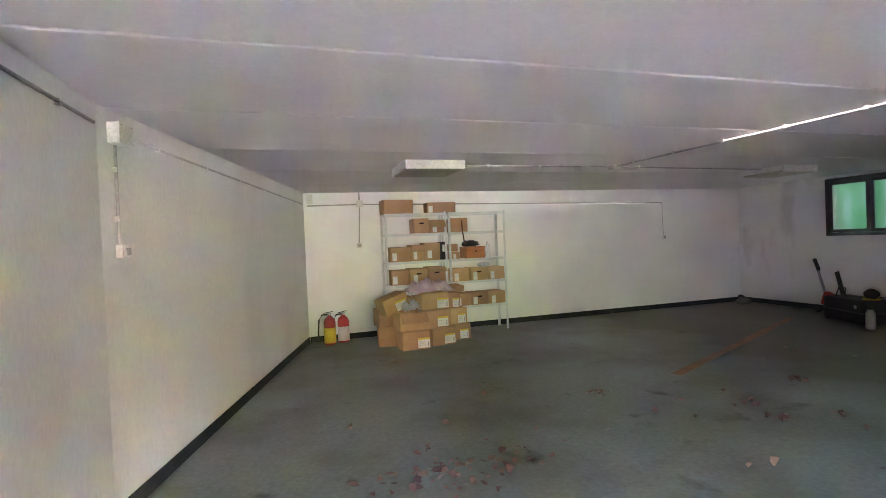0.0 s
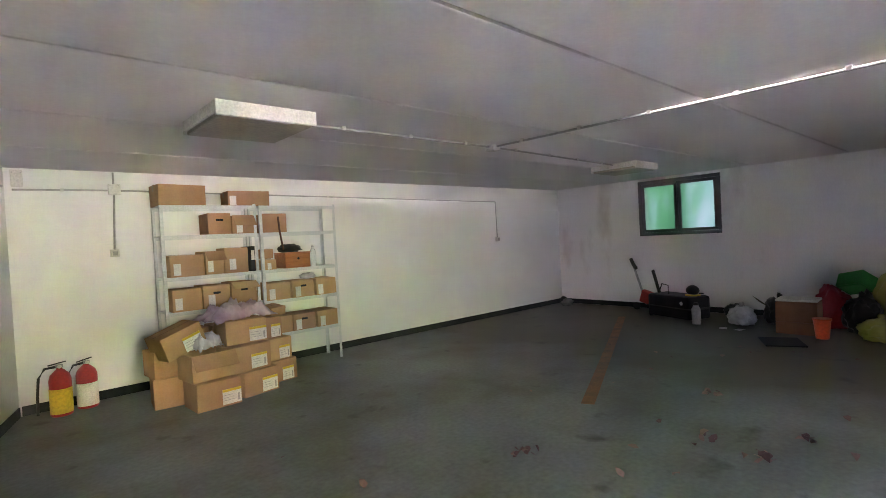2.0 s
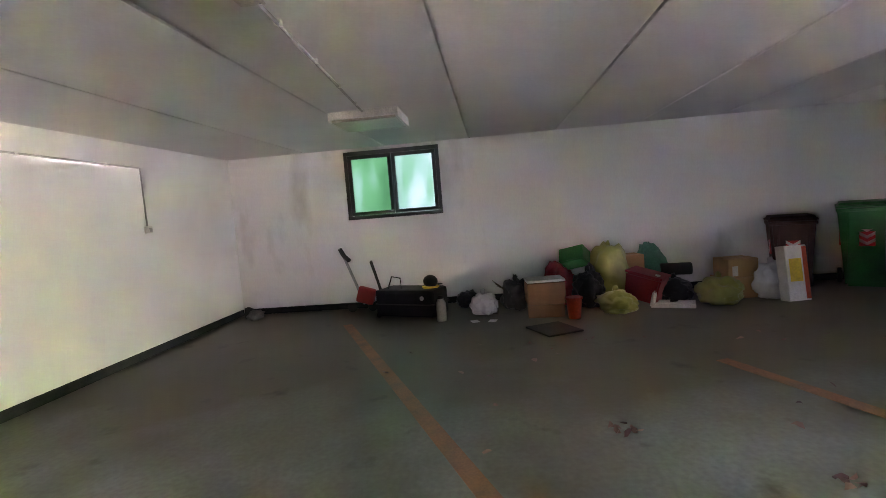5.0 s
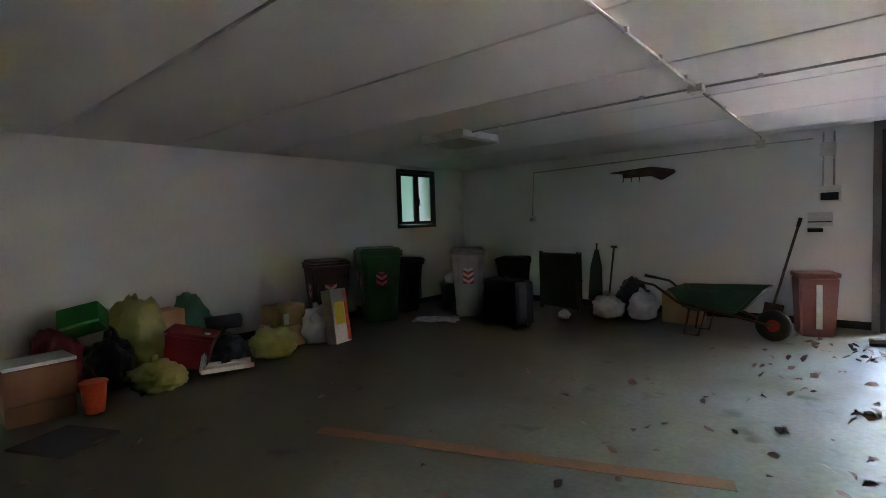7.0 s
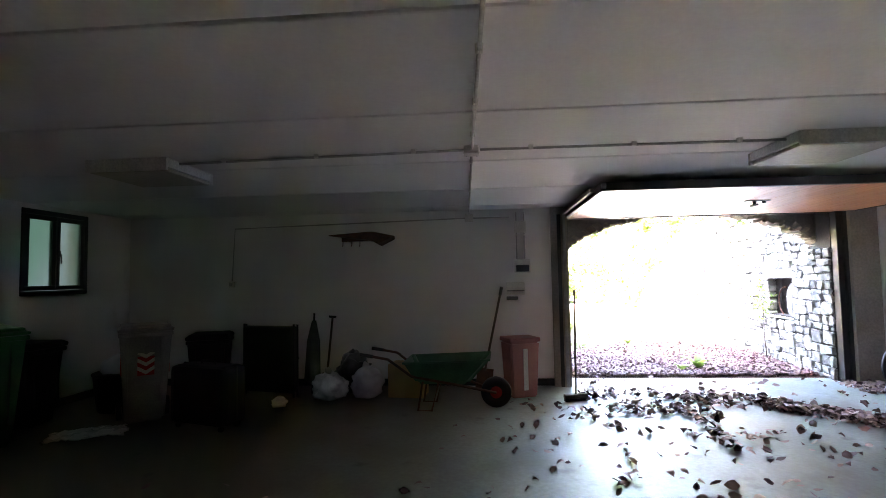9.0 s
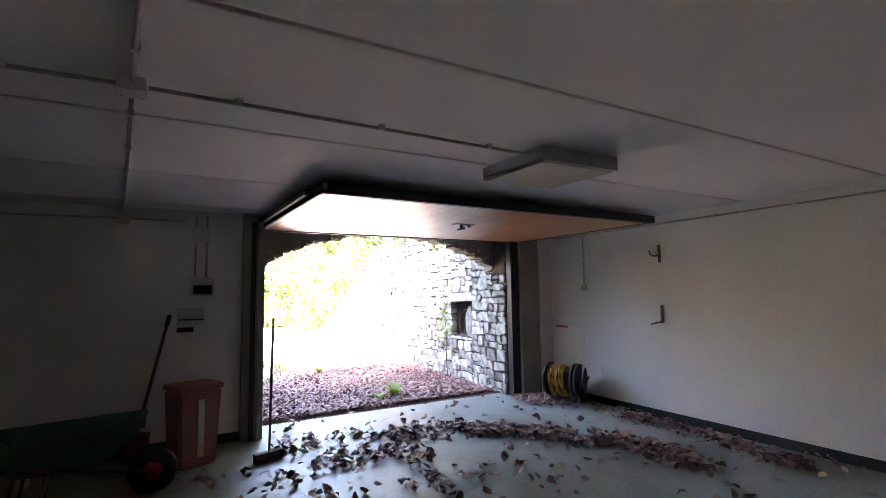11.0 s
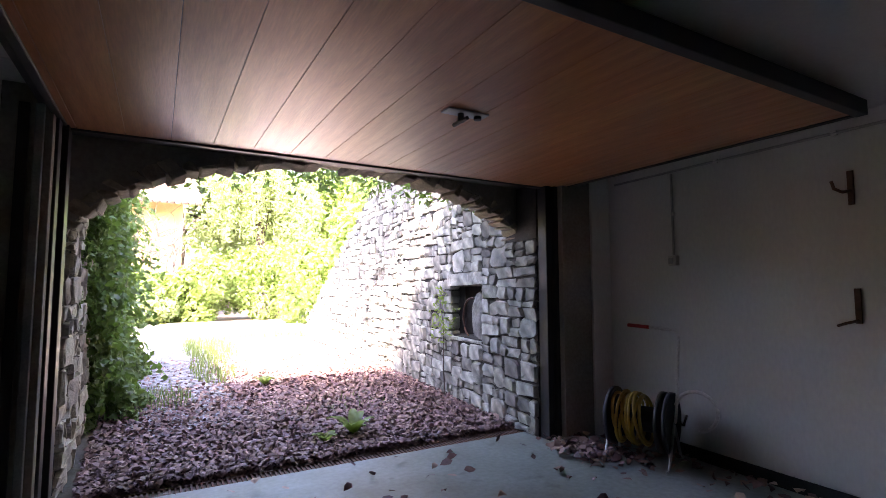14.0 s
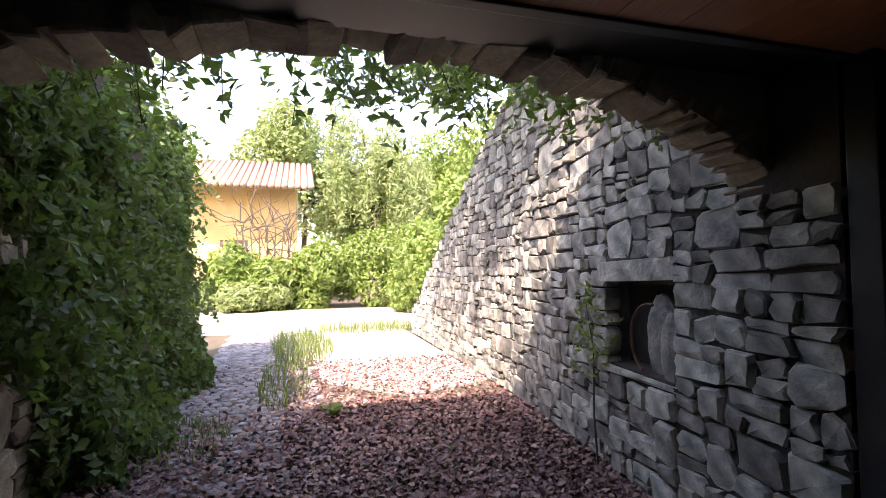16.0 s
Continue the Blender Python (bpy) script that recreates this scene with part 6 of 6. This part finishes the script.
# ---- the house across the road ----
def far_house():
    t = thing("house", "low ochre house with a tiled roof across the road", "house", 7.2, -31, -0.02)
    x0, x1, y0, y1, h = -5.5, 7.0, -3.0, 3.0, 5.55
    wall = box((x0, y0, 0), (x1, y1, h + 0.5))
    part("wall", wall, "house_yellow", t)
    part("plinth", box((x0 - 0.03, y1 - 0.1, 0), (x1 + 0.03, y1 + 0.04, 0.5)), "concrete", t)
    roof = bmesh.new()
    for k in range(46):
        x = x0 - 0.6 + k * 0.29
        tube([(x, y1 + 2.05, h - 0.1), (x, y1 + 0.4, h + 0.56), (x, 0, h + 1.92)], 0.15, 6, roof)
    r = part("roof", prism([(x0 - 0.7, y1 + 2.0), (x1 + 0.7, y1 + 2.0), (x1 + 0.7, 0), (x0 - 0.7, 0)], 0, 0.05), "bark", t, "dark timber eaves")
    for v in r.data.vertices:
        v.co.z += h - 0.2 + (y1 + 2.0 - v.co.y) * 0.40
    part("roof_tiles", roof, "roof_tile", t, "weathered terracotta tiles", True)
    for x in (-2.6, 1.5):
        w = part("window", box((x - 0.62, y1 - 0.05, 1.1), (x + 0.62, y1 + 0.03, 3.1)), "bark", t, "dark lattice shutter")
        for k in range(4):
            part("slat", box((x - 0.62, y1 + 0.031, 1.35 + 0.45 * k), (x + 0.62, y1 + 0.06, 1.42 + 0.45 * k)), "concrete", w)
        for k in range(4):
            part("slat", box((x - 0.5 + 0.3 * k, y1 + 0.061, 1.1), (x - 0.45 + 0.3 * k, y1 + 0.075, 3.1)), "concrete", w)
    part("shutter", box((0, 0, 0), (0.05, 0.7, 1.6)), "bark", t).location = (-4.2, y1 + 0.002, 1.1)


far_house()
structure("bank", prism([(-1.6, -4.6), (-1.75, -9.0), (-2.0, -15.0), (-12, -15.0), (-12, -4.6)], -0.1, 1.2), "earth", "earth bank behind the stone wall", "bank")
structure("far_woods_ground", box((-60, -75, -0.1), (60, -42, 0.4)), "earth", "far rough ground", "ground")
far = lobes(51, 34, 42, 3, 2.0, 8.0, 2.5, 4.5)
pts, nrm = crown_points(random.Random(51), far, 26000)
tagged(leaf_cloud("far_woods", [(a, b - 56, c) for a, b, c in pts], nrm, 0.42, "leaf_mid", None, 1.6, 51, 0.2, 0.8), "belt of green woods in the distance", "woods", kind="stuff")


# ---- rubble walls, stone by stone ----
def split(rng, u0, v0, u1, v1, smax, out, bias=1.9):
    """Cuts a rectangle into the uneven stones of a rubble wall."""
    w, h = u1 - u0, v1 - v0
    if (w < smax * rng.uniform(0.75, 1.5) and h < smax * rng.uniform(0.35, 0.85)) or (w < 0.13 and h < 0.13) or (w < 0.46 and 0.14 < h < 0.40 and rng.random() < 0.16):
        out.append((u0, v0, u1, v1))
        return
    k = rng.uniform(0.32, 0.68)
    if h * bias > w:
        c = v0 + h * k
        split(rng, u0, v0, u1, c, smax, out), split(rng, u0, c, u1, v1, smax, out)
    else:
        c = u0 + w * k
        split(rng, u0, v0, c, v1, smax, out), split(rng, c, v0, u1, v1, smax, out)


def stone_shape(rng, u0, v0, u1, v1, depth):
    """One stone as points in wall coordinates (u, v, out) and faces."""
    j = 0.006
    u0, v0, u1, v1 = u0 + j, v0 + j, u1 - j, v1 - j
    w, h = u1 - u0, v1 - v0
    c = min(w, h) * rng.uniform(0.10, 0.24)
    ring = [(u0 + c, v0), (u1 - c, v0), (u1, v0 + c), (u1, v1 - c), (u1 - c, v1), (u0 + c, v1), (u0, v1 - c), (u0, v0 + c)]
    lean, tip = rng.gauss(0, 0.10) * h, rng.gauss(0, 0.025) * w
    ring = [(a + rng.gauss(0, 0.012) + lean * ((b - v0) / h - 0.5), b + rng.gauss(0, 0.011) + tip * ((a - u0) / w - 0.5)) for a, b in ring]
    cu, cv = (u0 + u1) / 2, (v0 + v1) / 2
    pts = [(a, b, -0.10) for a, b in ring]
    tu, tv = rng.uniform(-0.10, 0.10), rng.uniform(-0.10, 0.10)
    pts += [(a, b, depth * 0.55 + rng.uniform(-0.008, 0.008)) for a, b in ring]
    e = min(w, h) * 0.10
    for a, b in ring:
        l = math.hypot(a - cu, b - cv) + 1e-6
        q = 1 - e / l
        pts.append((cu + (a - cu) * q, cv + (b - cv) * q, depth + (a - cu) * tu + (b - cv) * tv + rng.uniform(-0.006, 0.006)))
    pts.append((cu + rng.uniform(-0.2, 0.2) * w, cv + rng.uniform(-0.2, 0.2) * h, depth + rng.uniform(-0.004, 0.012)))
    faces = []
    for r in (0, 8):
        for k in range(8):
            faces.append((r + k, r + (k + 1) % 8, r + 8 + (k + 1) % 8, r + 8 + k))
    faces += [(16 + k, 16 + (k + 1) % 8, 24) for k in range(8)]
    return pts, faces


def rubble_wall(wall, cells, to_world, near, rng, flip=False, material="stone"):
    """Near stones become parts of the wall, the others one joined part."""
    rest_v, rest_f = [], []
    for u0, v0, u1, v1 in cells:
        pts, faces = stone_shape(rng, u0, v0, u1, v1, rng.uniform(0.012, 0.046))
        pts = [to_world(*p) for p in pts]
        if flip:
            faces = [f[::-1] for f in faces]
        if near((u0 + u1) / 2, (v0 + v1) / 2):
            o = Vector(pts[24])
            me = bpy.data.meshes.new("stone")
            me.from_pydata([tuple(Vector(p) - o) for p in pts], [], faces)
            me.materials.append(M[material])
            s = new("stone", me)
            s.location, s.parent = o, wall
        else:
            k = len(rest_v)
            rest_v += pts
            rest_f += [tuple(k + i for i in f) for f in faces]
    if rest_v:
        r = raw_mesh("stones", rest_v, rest_f, material + "_far")
        r.parent = wall
        r["kind"] = "stuff"


def wall_slab(xf, y0, y1, z1, back, step=0.4, hole=None):
    """The dark bedding behind the stones."""
    b = bmesh.new()
    y = y0
    while y > y1:
        y2 = max(y1, y - step)
        zt = z1((y + y2) / 2)
        spans = [(-0.05, zt)]
        if hole and y2 < hole[1] and y > hole[0]:
            spans = [(-0.05, hole[2]), (hole[3], zt)]
        for a, c in spans:
            prism([(xf(y), y), (xf(y2), y2), (xf(y2) + back, y2), (xf(y) + back, y)], a, c, b)
        y = y2
    return b


NICHE = (-5.66, -4.84, 0.80, 1.42)


def right_wall():
    rng = random.Random(77)
    w = structure("wall_stone_right", wall_slab(right_x, -3.74, -14.6, lambda y: (right_top(y) - 0.04 if y < -4.33 else 2.42), -0.5, 0.41, NICHE), "mortar", "dry grey rubble-stone wall beside the passage", "wall")
    cells = []
    n0, n1, z0, z1 = NICHE
    for a, b, c, d in ((3.74, -n1, 0.0, 2.5), (-n1, -n0, 0.0, z0 - 0.06), (-n1, -n0, z1 + 0.17, 2.5), (-n0, 7.6, 0.0, 2.5), (4.34, 7.6, 2.5, 4.4), (7.6, 11.0, 0.0, 4.2), (11.0, 14.6, 0.0, 2.6)):
        split(rng, a, c, b, d, 0.32 if b - a > 0.9 else 0.30, cells, 1.9)
    cells = [c for c in cells if (c[1] + c[3]) / 2 < right_top(-(c[0] + c[2]) / 2) - 0.02 and not (c[0] < 4.25 and c[3] > 1.98)]
    cells.append((-n1 - 0.04, z1 + 0.005, -n0 + 0.10, z1 + 0.165))
    cells.append((-n1 - 0.04, z0 - 0.06, -n0 + 0.06, z0 - 0.002))
    rubble_wall(w, cells, lambda u, v, o: (right_x(-u) + o, -u, v), lambda u, v: u < 7.6 and v < 2.7, rng, True)
    t = tagged(part("niche_back", box((-0.98, n0 - 0.05, z0 - 0.05), (-0.94, n1 + 0.05, z1 + 0.05)), "mortar", w))
    nb = box((-0.95, n0 - 0.04, z0 - 0.06), (-0.72, n1 + 0.04, z0 - 0.01), 0.01)
    part("niche_floor", nb, "stone", w)
    part("niche_slab", lump((0.10, 0.34, 0.56), 61, 0.10), "stone", w, "upright rounded stone slab in the niche").location = (-0.80, n1 - 0.30, z0 - 0.01)
    part("niche_slab", lump((0.12, 0.20, 0.46), 62, 0.14), "stone", w, "upright broken stone in the niche").location = (-0.70, n1 - 0.10, z0 - 0.01)
    ring = [(-0.68, n1 - 0.30 + 0.20 * math.cos(a), z0 + 0.24 + 0.24 * math.sin(a)) for a in [math.radians(x) for x in range(80, 260, 15)]]
    t = thing("bent_iron", "curved rusty iron hoop in the wall niche", "iron hoop", 0, 0, 0)
    part("hoop", tube(ring, 0.012, 6), "rust", t)


right_wall()


def left_wall():
    rng = random.Random(78)
    w = structure("wall_stone_left", wall_slab(left_x, -4.12, -10.3, lambda y: 2.9, 0.5), "mortar", "pale rubble-stone wall under the ivy", "wall")
    cells = []
    split(rng, 4.12, 0.0, 7.0, 2.4, 0.34, cells)
    rubble_wall(w, cells, lambda u, v, o: (left_x(-u) - o, -u, v), lambda u, v: u < 6.2, rng, material="stone_pale")


left_wall()


def arch_stones():
    """The ring of rough voussoirs under the arch, and the jamb stones."""
    rng = random.Random(79)
    t = tagged(new("stone_arch"), "ring of rough pale stones under the doorway arch", "arch", kind="structure")
    a = 0.0
    while a < math.pi:
        step = rng.uniform(0.035, 0.085)
        a0, a1 = a + 0.004, min(math.pi, a + step)
        a += step
        d = rng.uniform(0.07, 0.14)
        b = bmesh.new()
        for ang in (a0, a1):
            for q in (rng.uniform(-0.045, 0.01), d):
                ca, sa = math.cos(ang + rng.gauss(0, 0.006)), math.sin(ang)
                x, z = 1.24 + (1.98 + q) * ca, 1.62 + (0.83 + q) * sa + 0.008
                for y in (ARCH_IN - 0.02 + rng.uniform(0, 0.05), ARCH_OUT - 0.02 - rng.uniform(0, 0.06)):
                    b.verts.new((x + rng.gauss(0, 0.008), y, max(1.45, z + rng.gauss(0, 0.010))))
        bmesh.ops.convex_hull(b, input=b.verts)
        bmesh.ops.bevel(b, geom=b.edges[:], offset=0.008, segments=1, affect='EDGES')
        part("stone", b, "stone_pale", t)


arch_stones()


def wall_plant():
    t = thing("wall_plant", "thin green sapling growing out of the stone wall", "plant", right_x(-5.75) + 0.08, -5.75, -0.02)
    rng = random.Random(90)
    part("stem", tube([(0, 0, 0), (0.04, 0.02, 0.4), (0.02, 0.0, 0.9), (0.06, -0.04, 1.3)], [0.01, 0.008, 0.006, 0.003], 5), "bark", t)
    pts = [(0.05 + rng.gauss(0, 0.07), rng.gauss(0, 0.12), rng.gauss(0.98, 0.12)) for _ in range(130)] + [(0.06 + rng.gauss(0, 0.03), rng.gauss(-0.02, 0.05), rng.uniform(1.2, 1.42)) for _ in range(30)]
    leaf_cloud("leaves", pts, [(0.4, 0.3, 0.6)] * len(pts), 0.026, "leaf_mid", t, 2.6, 90, 0.2, 0.8)


wall_plant()
